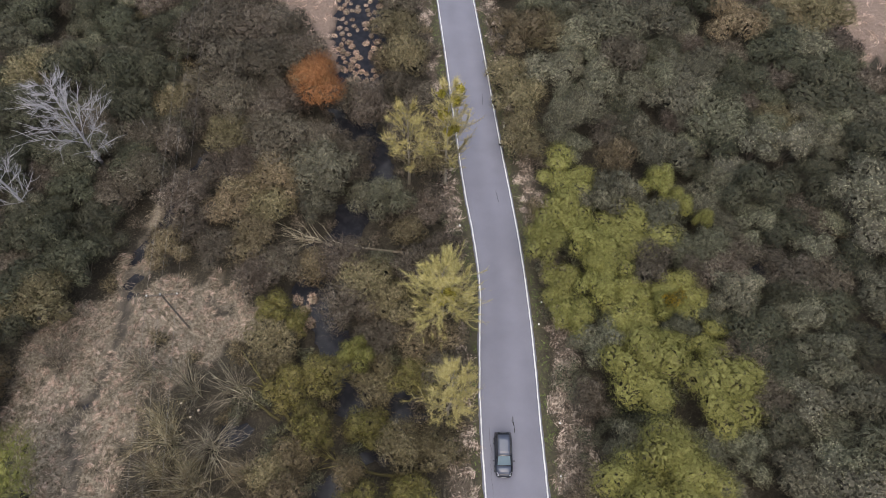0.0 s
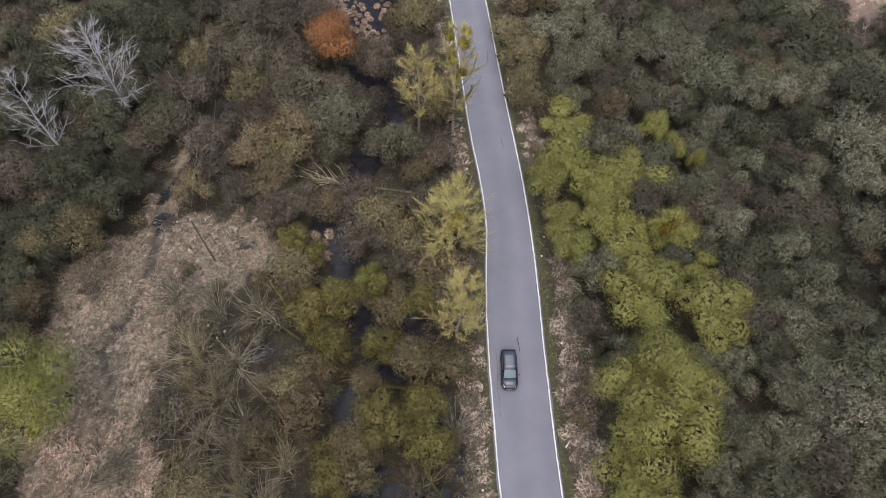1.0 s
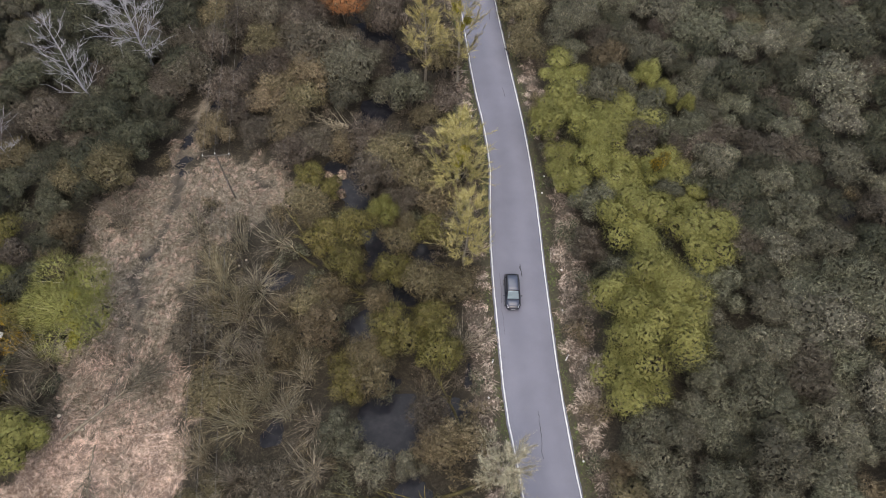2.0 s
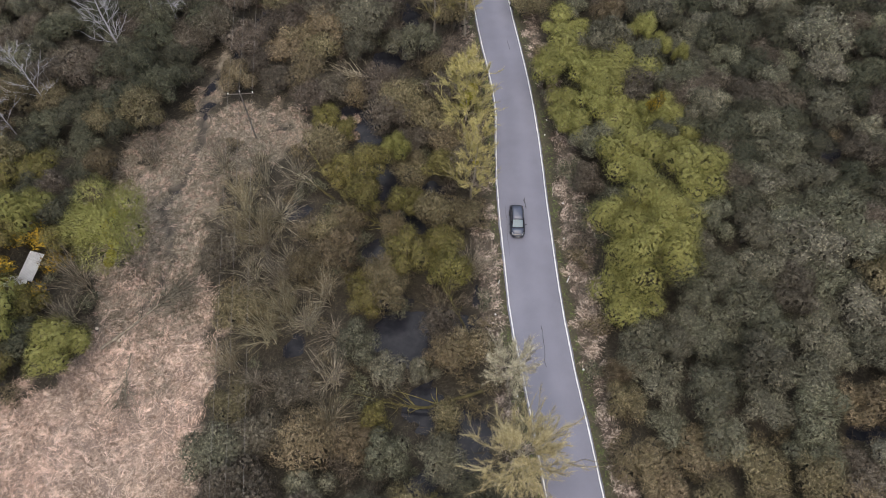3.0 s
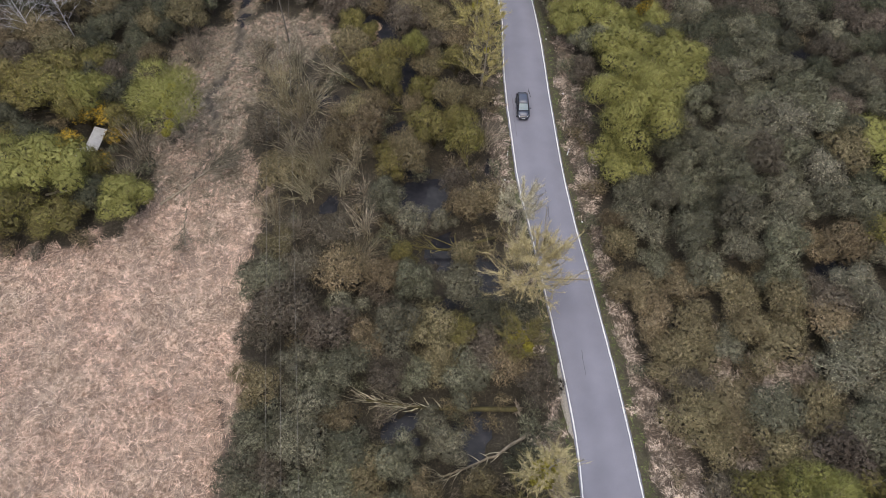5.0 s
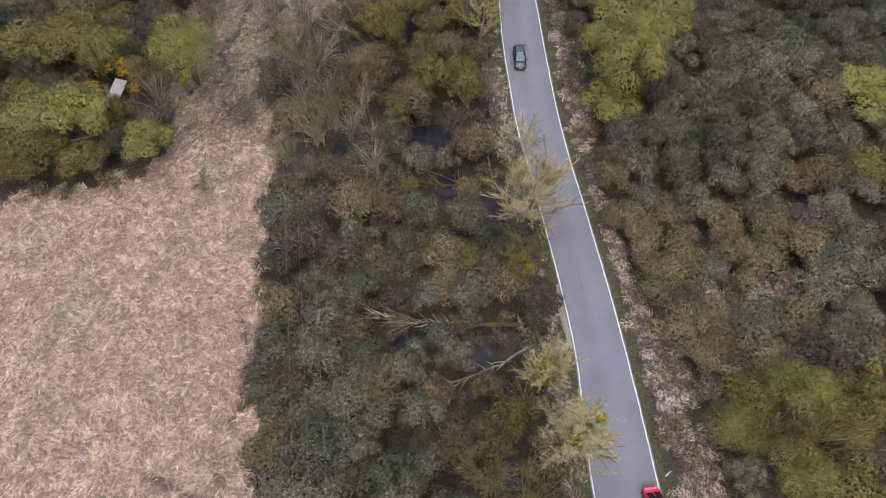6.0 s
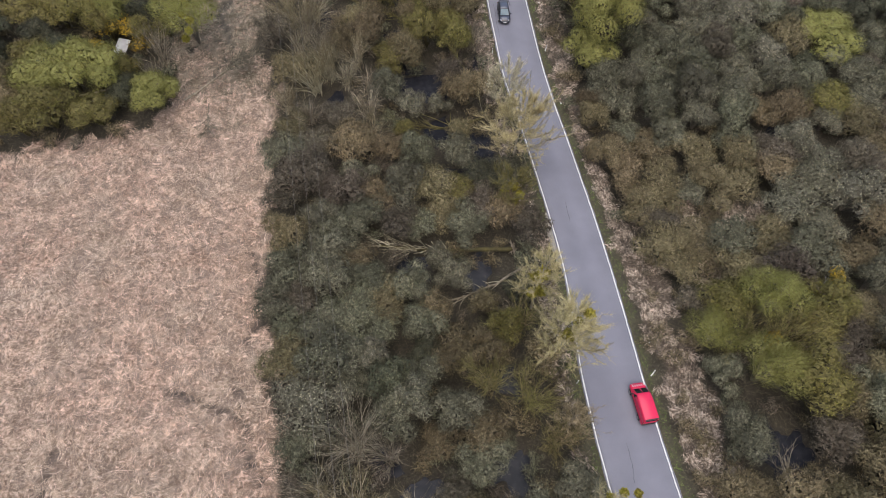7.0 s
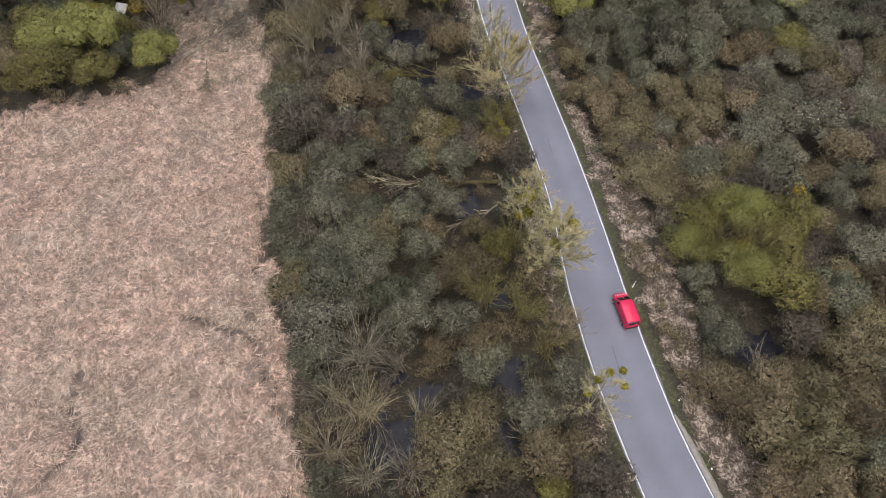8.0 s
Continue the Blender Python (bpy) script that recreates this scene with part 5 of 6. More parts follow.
blades("forest_grass", "dead grass and fallen twigs on the wood floor", "dry grass", 405, 22000, (-78, 76, -88, 95), lambda x, y: open_forest(x, y, 3.0), M["litter"], (0.5, 1.3), (0.02, 0.2), 0.018, 4, 7, 0.4, 0.4, 0.9, 1.5)
blades("verge_grass", "short mossy green grass beside the asphalt", "grass", 406, 260000, (-8, 30, -84, 90), lambda x, y: (road_gap(x, y) > 0.35) & (road_gap(x, y) < 1.4 + 0.7 * waves(x, y, 5, 36)), M["grass"], (0.12, 0.30), (0.02, 0.06), 0.018, 2, 6, 0.12, 0.3, 0.7, 1.5)
thatch("reed_thatch", "dense mat of broken reed stalks", "reeds", 411, 150000, (-74, -16, -84, 6), new_reeds, M["straw"], (0.5, 1.3), 0.016, 0.15, 6)
thatch("verge_thatch", "brown and pinkish dead stalks along the verge", "dry grass", 412, 180000, (-4, 32, -84, 90), on_straw, M["verge_stalk"], (0.4, 1.1), 0.028, 0.35)
thatch("reed_litter", "dark broken stems strewn over the old reeds", "twigs", 414, 60000, (-60, -16, -26, 32), old_reeds, M["floor_twig"], (0.4, 1.2), 0.014, 0.25)
thatch("fallen_twigs", "fallen twigs and dead stems on the wood floor", "twigs", 413, 260000, (-78, 76, -88, 95), lambda x, y: open_forest(x, y, 1.2), M["floor_twig"], (0.4, 1.4), 0.013, 0.5)


# ---------------- tall and dead trees ----------------
def tree(name, label, meshes, x, y, turn=0, scale=1.0, category="tree", group=""):
    ob = empty(name, pose(x, y, float(ground_z(x, y)), 0, 0, turn) @ Matrix.Scale(scale, 4), label, category, group)
    part("trunk", meshes[0], None, ob)
    part("crown", meshes[1], None, ob)
    return ob


def mistletoe_ball(seed, r):
    rng = np.random.default_rng(seed)
    d = sphere_dirs(rng, 420, -1.0)
    v1, f1 = sprigs(rng, d * r * rng.uniform(0.2, 0.8, (420, 1)), d, rng.uniform(0.15, 0.4, 420) * r * 2, np.full(420, 0.02), 0.8)
    d = sphere_dirs(rng, 420, -1.0)
    v2, f2 = shell_flecks(rng, d * r * rng.uniform(0.6, 1.1, (420, 1)), d, 0.11 * rng.uniform(0.6, 1.4, 420), 0.8)
    v, f = joined([(v1, f1), (v2, f2)])
    return mesh_from("mistletoe", v, f, [M["mistletoe"]])


BALLS = [mistletoe_ball(500 + i, 0.42) for i in range(3)]


def poplar(seed, x, y, h, r, twigs, balls=(), trunk=0.2, label="", limbs=26, steep=0.9, width=0.011, mat="poplar_twig", start=0.22):
    ob = tree("poplar", label, branching(seed, h, r, limbs, int(twigs * 1.6), M["pale_bark"], M[mat], trunk, start=start, steep=steep, width=0.82 * width, fork=11, limb=0.25), x, y, group="roadside poplars")
    for i, (bx, by, bz, s) in enumerate(balls):
        k = part("mistletoe", BALLS[i % 3], None, ob, "round yellow-green mistletoe clump")
        k.matrix_basis = pose(bx, by, bz, 0, 0, i * 70) @ Matrix.Scale(s, 4)
    return ob


poplar(601, -4.3, 42.9, 13.5, 3.3, 11000, trunk=0.22, label="slender pale poplar with thin yellowish twigs by the verge", mat="golden_twig", width=0.011)
poplar(602, 0.3, 42.8, 18.0, 3.2, 11000, [(0.7, 0.2, 15.5, 1.3), (-0.5, 0.3, 13.2, 1.5), (0.9, -0.5, 11.8, 1.2), (1.2, 0.4, 17.0, 1.0), (0.2, 0.6, 9.8, 1.2), (-0.8, 0.2, 16.4, 1.0)], trunk=0.24, label="tall bare poplar with mistletoe leaning over the road", limbs=34, mat="golden_twig")
poplar(603, 0.2, 23.2, 14.0, 3.9, 22000, [(0.2, 0, 8.5, 1.6), (0.5, -0.4, 10.2, 1.2), (-0.4, 0.3, 6.6, 1.3)], label="yellow-twigged poplar with a full feathery crown", limbs=38, width=0.012, mat="golden_twig", start=0.12, steep=0.8)
poplar(604, 0.9, 13.3, 15.0, 2.9, 13000, [(0.1, 0.2, 7.5, 0.9)], label="yellow-twigged poplar with a narrow feathery crown", limbs=34, width=0.012, mat="golden_twig", start=0.1)
poplar(605, 4.3, -11.8, 9.0, 3.2, 7500, label="pale leafless young tree at the road edge", limbs=26, width=0.011, mat="tan_twig", trunk=0.13)
poplar(606, 4.4, -20.6, 11.5, 4.7, 20000, label="broad yellow-twigged poplar leaning over the road", limbs=36, width=0.011, trunk=0.22)
poplar(607, 3.4, -27.5, 7.5, 2.7, 9240, [(0.2, 0.3, 4.8, 1.5), (-0.9, 0.2, 4.2, 1.2), (0.9, -0.6, 4.0, 1.3), (0.2, -1.0, 3.2, 1.2)], label="low yellowish tree with mistletoe at the verge", limbs=24, width=0.011, mat="lush_twig", trunk=0.14)
poplar(608, 4.6, -41.6, 12.0, 2.7, 8360, [(0.3, 0.2, 8.0, 1.7), (-0.4, 0.5, 6.8, 1.5), (0.2, -0.6, 5.6, 1.5), (-0.6, -0.3, 4.6, 1.3)], label="bare poplar carrying mistletoe in its crown", limbs=28, width=0.011)
poplar(609, 6.3, -48.4, 13.5, 3.7, 14300, [(1.9, 0.9, 10.4, 1.3), (0.4, -0.3, 11.2, 1.2), (-0.2, -0.8, 9.2, 1.5), (0.5, 0.2, 7.5, 1.0)], label="bare yellowish poplar with mistletoe over the road", limbs=36, width=0.011, trunk=0.22)
poplar(610, 7.0, -65.9, 13.0, 2.6, 2200, [(0.5, 1.3, 9.2, 0.95), (1.3, 1.5, 10.6, 0.9), (2.2, 1.2, 11.6, 0.85), (2.4, 0.1, 10.4, 0.85), (-0.6, 0.3, 8.4, 0.8)], label="thin leafless poplar with small mistletoe clumps", limbs=16, width=0.012, trunk=0.16)
poplar(611, 6.3, -56.5, 6.0, 2.3, 5720, label="low tan-twigged bush at the verge", limbs=22, width=0.011, mat="olive_twig", trunk=0.09, start=0.1)


feathery = plant("feather", -40.3, 4.4, 5.0, 9.8)
for i, (bx, by, bz, q) in enumerate([(0.3, -0.6, 7.2, 1.5), (-0.5, -1.4, 6.2, 1.4), (0.6, -2.0, 5.4, 1.3), (0.2, -2.8, 4.2, 1.2), (-0.4, -3.3, 3.2, 1.2), (1.2, 0.2, 8.0, 1.1)]):
    ball = part("mistletoe", BALLS[i % 3], None, feathery, "dull olive mistletoe clump")
    ball.matrix_basis = feathery.matrix_basis.inverted() @ pose(-40.3 + bx, 4.4 + by, bz, 0, 0, i * 70) @ Matrix.Scale(q, 4)


def dead_tree(seed, x, y, h, r, limbs, trunk, turn, label, lean=0.0, twigs=420, steep=0.7, start=0.22, fork=9):
    return tree("dead_tree", label, branching(seed, h, r, limbs, twigs, M["dead_bark"], M["dead_bark"], trunk, start=start, steep=steep, width=0.014, fork=fork, lean=lean, limb=0.25), x, y, turn, group="dead trees")


dead_tree(701, -43.2, 44.2, 15.5, 4.6, 26, 0.26, 20, "bleached white dead tree with a wide bare crown", twigs=2600, fork=14)
dead_tree(702, -49.1, 36.5, 16.5, 3.4, 24, 0.22, 110, "bleached white dead birch with a straight trunk", steep=0.9, twigs=900)
dead_tree(703, -57.0, 26.8, 11.5, 3.4, 16, 0.14, 40, "small grey-white dead tree above dark water")
dead_tree(704, -60.0, 22.0, 8.0, 2.8, 12, 0.12, 160, "small grey-white dead tree above dark water")
dead_tree(705, -64.5, 20.5, 13.0, 3.8, 18, 0.18, 220, "bleached white dead tree with forked limbs")
dead_tree(706, -37.4, 47.7, 6.0, 0.6, 5, 0.15, 0, "broken pale snag with stubs of limbs", twigs=10, fork=2)
dead_tree(707, 38.5, -41.9, 5.0, 1.2, 4, 0.11, 30, "broken white forked snag in the thicket", twigs=10, lean=0.12, fork=2)


# ---------------- fallen trunks ----------------
def fallen(seed, points, r, mat, label, spray=0, spray_mat="tan_twig", root=False):
    """A trunk that lies across the wet ground, with broken limbs at its thin end."""
    rng = np.random.default_rng(seed)
    pts = np.array(points, float)
    t = np.linspace(0, 1, 14)
    k = np.linspace(0, 1, len(pts))
    p = np.stack([np.interp(t, k, pts[:, i]) for i in range(3)], 1)
    p[1:-1] += rng.normal(0, 0.06, (12, 3))
    origin = p[0].copy()
    ob = empty("fallen_tree", Matrix.Translation(origin), label, "fallen tree", "fallen trees")
    p = p - origin
    v, f = tube(p, r * (1 - 0.6 * t) * rng.uniform(0.9, 1.1, 14), 8)
    part("trunk", mesh_from("trunk", v, f, [mat]), None, ob)
    pieces = []
    for i in range(10):
        j = rng.integers(5, 13)
        way = (p[-1] - p[0]) / np.linalg.norm(p[-1] - p[0]) * 0.8 + rng.normal(0, 0.55, 3)
        way[2] = abs(way[2]) * 0.8
        e = p[j] + way * rng.uniform(0.8, 2.2)
        pieces.append(tube([p[j], (p[j] + e) / 2 + rng.normal(0, 0.1, 3), e], r * 0.32 * np.array([1, 0.7, 0.2]), 4))
    if spray:
        o = p[8 + rng.integers(0, 6, spray)] + rng.normal(0, 0.12, (spray, 3))
        d = np.tile((p[-1] - p[8]) / np.linalg.norm(p[-1] - p[8]), (spray, 1)) + rng.normal(0, 0.42, (spray, 3))
        d[:, 2] = np.abs(d[:, 2]) * 0.6
        for a, b in zip(o, d):
            e = a + b * rng.uniform(1.0, 3.2)
            mid = (a + e) / 2 + rng.normal(0, 0.14, 3)
            pieces.append(tube([a, mid, e], 0.042 * np.array([1, 0.7, 0.2]), 3))
            for q in range(5):
                u = mid + (e - mid) * rng.uniform(0, 0.8)
                w = u + (unit(e - mid) + rng.normal(0, 0.38, 3)) * rng.uniform(0.4, 1.1)
                pieces.append(tube([u, (u + w) / 2 + rng.normal(0, 0.04, 3), w], 0.019 * np.array([1, 0.7, 0.2]), 3))
    v, f = joined(pieces)
    part("broken_crown", mesh_from("broken_crown", v, f, [M[spray_mat] if spray else mat]), None, ob)
    if root:
        pieces = []
        for i in range(16):
            d = rng.normal(0, 1, 3)
            d[0] *= 0.3
            e = d / np.linalg.norm(d) * rng.uniform(0.5, 1.3)
            pieces.append(tube([np.zeros(3), e * 0.5 + rng.normal(0, 0.1, 3), e], r * np.array([0.6, 0.35, 0.08]), 4))
        v, f = joined(pieces)
        part("root_plate", mesh_from("root_plate", v, f, [M["log_bark"]]), None, ob, "torn pale root plate")
    return ob


fallen(801, [(-0.8, 32.0, 0.2), (-8, 32.5, 0.5), (-13, 33.0, 0.7), (-17.4, 33.5, 0.9)], 0.17, M["log_bark"], "long pale fallen trunk lying through the shrubs", spray=22)
fallen(802, [(1.7, -12.4, 0.2), (-4.6, -14.4, 0.3), (-9.0, -13.8, 0.5)], 0.24, M["moss_bark"], "mossy fallen trunk over the bog water", spray=18, spray_mat="lush_twig")
fallen(803, [(3.2, -33.9, 0.0), (-3, -34.0, 0.3), (-8, -33.8, 0.4), (-13, -33.2, 0.6)], 0.32, M["moss_bark"], "uprooted mossy tree fallen across the swamp", spray=34, root=True)
fallen(804, [(4.3, -36.4, 0.0), (0.2, -39.0, 0.2), (-4.8, -40.9, 0.4)], 0.2, M["log_bark"], "dark fallen trunk with torn roots", spray=12, root=True)
fallen(805, [(-13.4, 8.5, 0.2), (-14.9, 11.6, 1.0), (-17.0, 14.2, 1.8), (-18.7, 16.2, 2.4)], 0.26, M["moss_bark"], "mossy leaning trunk broken over the pool", spray=8, spray_mat="lush_twig")
fallen(806, [(-16.5, 12.2, 0.3), (-19, 13.8, 0.9), (-21.6, 15.4, 1.3)], 0.18, M["moss_bark"], "mossy fallen trunk among bare stems", spray=8)
fallen(807, [(-0.1, 7.9, 0.0), (-5.1, 6.8, 0.3), (-10.2, 8.1, 0.6), (-13, 9.5, 0.8)], 0.22, M["moss_bark"], "mossy fallen trunk across dark water", spray=16, spray_mat="lush_twig")
fallen(808, [(1.0, -8.5, -0.2), (-0.1, -5.8, 0.9), (-1.9, -2.4, 2.6), (-3.0, -0.5, 3.4)], 0.2, M["moss_bark"], "mossy leaning trunk at the edge of the pool", spray=16, spray_mat="lush_twig")
fallen(809, [(-40.4, -8.2, 0.3), (-37.6, -6.0, 0.9), (-35, -3.6, 1.4), (-33, -1.8, 1.7)], 0.2, M["log_bark"], "fallen bare tree with spread brown branches on the reeds", spray=80, spray_mat="brown_twig")
fallen(810, [(-37.1, -8.6, 0.0), (-36.8, -11.5, 0.3), (-36.4, -13.6, 0.4)], 0.1, M["log_bark"], "fallen bare branch lying on dry reeds", spray=18, spray_mat="brown_twig")
fallen(811, [(-55, -7.0, 0.4), (-50.5, -5.8, 0.6), (-47.5, -5.5, 0.8)], 0.16, M["pale_bark"], "pale fallen trunk under the willows", spray=0)
fallen(812, [(26.0, -66.0, -0.1), (28.0, -63.5, 0.3), (28.6, -61.0, 0.7)], 0.14, M["log_bark"], "broken grey branch beside a dark pool", spray=10)
fallen(813, [(24.2, -62.5, -0.1), (26.3, -64.4, 0.2), (28.4, -65.5, 0.3)], 0.12, M["log_bark"], "broken grey branch lying in dead grass", spray=6)
fallen(814, [(4.5, -73.5, -0.2), (2.5, -69.5, 0.3), (0.5, -66.8, 0.4)], 0.24, M["log_bark"], "thick fallen trunk at the pool edge", spray=10)
fallen(815, [(5.2, -70.5, -0.2), (5.0, -67.5, 0.3), (4.6, -65.0, 0.5)], 0.2, M["moss_bark"], "short fallen trunk beside the pool", spray=6)
fallen(816, [(20.6, 14.2, 0.3), (23, 12.4, 1.4), (26, 10.6, 2.2)], 0.15, M["moss_bark"], "mossy trunk leaning among golden willows", spray=0)


# ---------------- tussocks in the stream, stumps ----------------
def tussock_mesh(seed):
    rng = np.random.default_rng(seed)
    bm = bmesh.new()
    bmesh.ops.create_icosphere(bm, subdivisions=2, radius=0.42)
    for v in bm.verts:
        v.co *= 1 + 0.22 * noise.noise(v.co * 3 + Vector((seed, 0, 0)))
        v.co.z *= 0.62
    return bm, rng


def tussock(x, y, s, proto=[]):
    if len(proto) < 3:
        bm, rng = tussock_mesh(900 + len(proto))
        ob = empty("sedge_tussock", pose(x, y, WATER), "dead sedge tussock standing in the stream", "tussock", "tussocks in the stream")
        part("base", bm, M["old_straw"], ob)
        d = sphere_dirs(rng, 150, 0.0)
        v, f = sprigs(rng, d * np.array([0.38, 0.38, 0.28]), d, rng.uniform(0.2, 0.5, 150), np.full(150, 0.025), 0.5)
        part("tuft", mesh_from("tuft", v, f, [M["straw"]]), None, ob)
        ob.matrix_world = pose(x, y, WATER, 0, 0, 0) @ Matrix.Scale(s, 4)
        proto.append(ob)
    else:
        k = int(abs(x * 7 + y * 3)) % 3
        src = proto[k]
        ob = src.copy()
        scene.collection.objects.link(ob)
        ob.matrix_world = pose(x, y, WATER, 0, 0, x * 90) @ Matrix.Diagonal((s, s * 0.8, s, 1))
        for c in src.children:
            q = c.copy()
            q.parent = ob
            scene.collection.objects.link(q)


r_t = np.random.default_rng(77)
placed_t = []
for _ in range(900):
    y = r_t.uniform(55, 88)
    x = r_t.uniform(-17, -8)
    if wetness(x, y) > 0.3 and len(placed_t) < 130 and all(math.hypot(x - a, y - b) > 0.85 for a, b in placed_t) and waves(np.array(x), np.array(y), 5, 71) > -0.35:
        placed_t.append((x, y))
        tussock(x, y, float(r_t.uniform(0.7, 1.35)))
for x, y in ((-16.2, 24.4), (-15.6, 25.2), (-14.8, 23.6), (-15.6, 22.4), (-16.6, 26.4), (-14.9, 26.6)):
    tussock(x, y, 1.6)


def stump(x, y, r, h, tilt):
    bm = bmesh.new()
    bmesh.ops.create_cone(bm, cap_ends=True, segments=10, radius1=r * 1.25, radius2=r, depth=h)
    for v in bm.verts:
        v.co += Vector((noise.noise(v.co * 4), noise.noise(v.co * 5), 0)) * 0.03
    ob = empty("cut_stump", pose(x, y, float(ground_z(x, y)) + h / 2 - 0.05, tilt, 0, x * 50), "freshly cut stump with a pale sawn face", "stump", "cut stumps")
    part("wood", bm, M["bark"], ob)
    bm = bmesh.new()
    bmesh.ops.create_cone(bm, cap_ends=True, segments=10, radius1=r * 0.95, radius2=r * 0.92, depth=0.03)
    k = part("sawn_face", bm, FRESH, ob, "pale sawn face")
    k.location = (0, 0, h / 2 + 0.01)


FRESH = plain("fresh_sawn_wood", (0.55, 0.44, 0.30), (0.75, 0.66, 0.52), 12, 0.8)
for x, y, r, h, tilt in ((4.4, -37.2, 0.32, 0.7, 25), (-41.8, -5.6, 0.2, 0.5, 20), (-42.3, -6.0, 0.16, 0.4, 10), (-39.0, -6.9, 0.15, 0.4, -20), (-25.2, 13.2, 0.16, 0.6, 10), (-26.0, 12.6, 0.14, 0.5, 0), (-28.6, 9.6, 0.15, 0.5, 15), (-29.1, 9.0, 0.14, 0.5, -10), (-27.2, 14.0, 0.13, 0.5, 0), (-25.6, -13.6, 0.18, 0.5, 20)):
    stump(x, y, r, h, tilt)


# ---------------- power line ----------------
WOOD = plain("weathered_pole_wood", (0.10, 0.085, 0.07), (0.20, 0.175, 0.15), 5, 0.9, bump=0.3)
STEEL = plain("galvanised_steel", (0.35, 0.35, 0.36), (0.5, 0.5, 0.5), 6, 0.45, 0.8)
PORCELAIN = plain("white_porcelain", (0.75, 0.74, 0.7), (0.82, 0.81, 0.78), 8, 0.25)
WIRE = plain("dull_wire", (0.24, 0.22, 0.20), (0.36, 0.34, 0.31), 8, 0.5, 0.6)


def power_pole(x, y):
    z = float(ground_z(x, y))
    ob = empty("power_pole", pose(x, y, z, 0, 0, 6), "wooden power pole with crossarm and three insulators", "power pole", "power poles")
    v, f = tube([(0, 0, -0.6), (0, 0, 4), (0, 0, 8.9)], [0.11, 0.10, 0.08], 10)
    part("pole", mesh_from("pole", v, f, [WOOD]), None, ob)
    bm = box(bmesh.new(), 0, 0.12, 8.45, 3.3, 0.09, 0.10, 0.01)
    part("crossarm", bm, WOOD, ob)
    for dx, dz in ((-1.5, 8.52), (0, 8.9), (1.5, 8.52)):
        v, f = tube([(dx, 0.12 * (dx != 0), dz + h) for h in (0, 0.06, 0.12, 0.18, 0.24)], [0.06, 0.085, 0.06, 0.08, 0.03], 10)
        part("insulator", mesh_from("insulator", v, f, [PORCELAIN]), None, ob)
    return ob


poles = [(-39.0, 103.0), (-28.2, 22.6), (-12.5, -95.0)]
for x, y in poles:
    power_pole(x, y)
for (xa, ya), (xb, yb) in zip(poles, poles[1:]):
    for off, h in ((-1.5, 8.7), (0, 9.1), (1.5, 8.7)):
        t = np.linspace(0, 1, 30)
        za, zb = float(ground_z(xa, ya)), float(ground_z(xb, yb))
        sag = 4 * 1.1 * t * (1 - t)
        p = np.stack([xa + (xb - xa) * t + off, ya + (yb - ya) * t, za + (zb - za) * t + h - sag], 1)
        v, f = tube(p, np.full(30, 0.011), 4)
        tagged(new("power_line", mesh_from("power_line", v, f, [WIRE])), "thin overhead wire strung between wooden poles", "wire", "overhead wires")


# ---------------- marker posts, litter, shed ----------------
WHITE = plain("white_plastic", (0.74, 0.74, 0.72), (0.82, 0.82, 0.80), 5, 0.5)
BLACK = plain("black_plastic", (0.02, 0.02, 0.02), (0.035, 0.035, 0.035), 6, 0.5)


def marker_post(x, y, tilt, turn):
    z = float(ground_z(x, y))
    ob = empty("marker_post", pose(x, y, z, tilt, 0, turn), "white roadside marker post with a black band", "marker post", "marker posts along the road")
    bm = box(bmesh.new(), 0, 0, 0.35, 0.13, 0.11, 0.9, 0.025)
    part("post", bm, WHITE, ob)
    part("band", box(bmesh.new(), 0, 0, 0.85, 0.136, 0.116, 0.22, 0.025), BLACK, ob, "black band")
    part("cap", box(bmesh.new(), 0, 0, 1.02, 0.13, 0.11, 0.13, 0.03), WHITE, ob)
    part("reflector", box(bmesh.new(), 0, -0.056, 0.86, 0.05, 0.012, 0.16, 0.004), PORCELAIN, ob)


for x, y, tilt, turn in ((3.9, 0.7, 2, 0), (12.1, 1.1, -14, -30), (8.4, -51.3, 3, 5), (16.9, -50.8, -20, -40), (8.2, 52.2, 0, 10), (0.7, 51.6, 2, 8)):
    marker_post(x, y, tilt, turn)


def scrap(x, y, s, turn):
    """A crumpled scrap of litter."""
    bm = bmesh.new()
    bmesh.ops.create_icosphere(bm, subdivisions=2, radius=0.12 * s)
    for v in bm.verts:
        v.co *= 1 + 0.35 * noise.noise(v.co * 14 + Vector((x, y, 0)))
        v.co.z *= 0.5
    me = bpy.data.meshes.new("litter")
    bm.to_mesh(me)
    bm.free()
    me.materials.append(WHITE)
    ob = new("litter", me)
    ob.matrix_world = pose(x, y, float(ground_z(x, y)) + 0.10, 10, 5, turn)
    tagged(ob, "crumpled white scrap of litter in the verge", "litter", "litter along the verge")


for x, y, s, turn in ((11.1, 23.6, 0.9, 0), (2.2, 36.5, 1.2, 40), (12.7, 12.6, 1.2, 70), (12.9, -9.8, 1.0, 20), (11.6, 26.4, 0.9, 10), (15.4, -22.0, 0.8, 50), (17.6, -46.8, 0.9, 90), (18.6, -64.9, 0.9, 130), (19.9, -72.3, 1.0, 15), (7.6, -55.6, 0.8, 5), (3.4, -3.2, 1.1, 35), (1.4, -0.6, 1.2, 75), (12.3, 7.2, 0.9, 60), (5.4, -12.9, 1.0, 25), (5.9, -31.6, 1.0, 44), (9.5, 49.0, 0.8, 12), (12.4, 31.5, 0.9, 30)):
    scrap(x, y, s, turn)

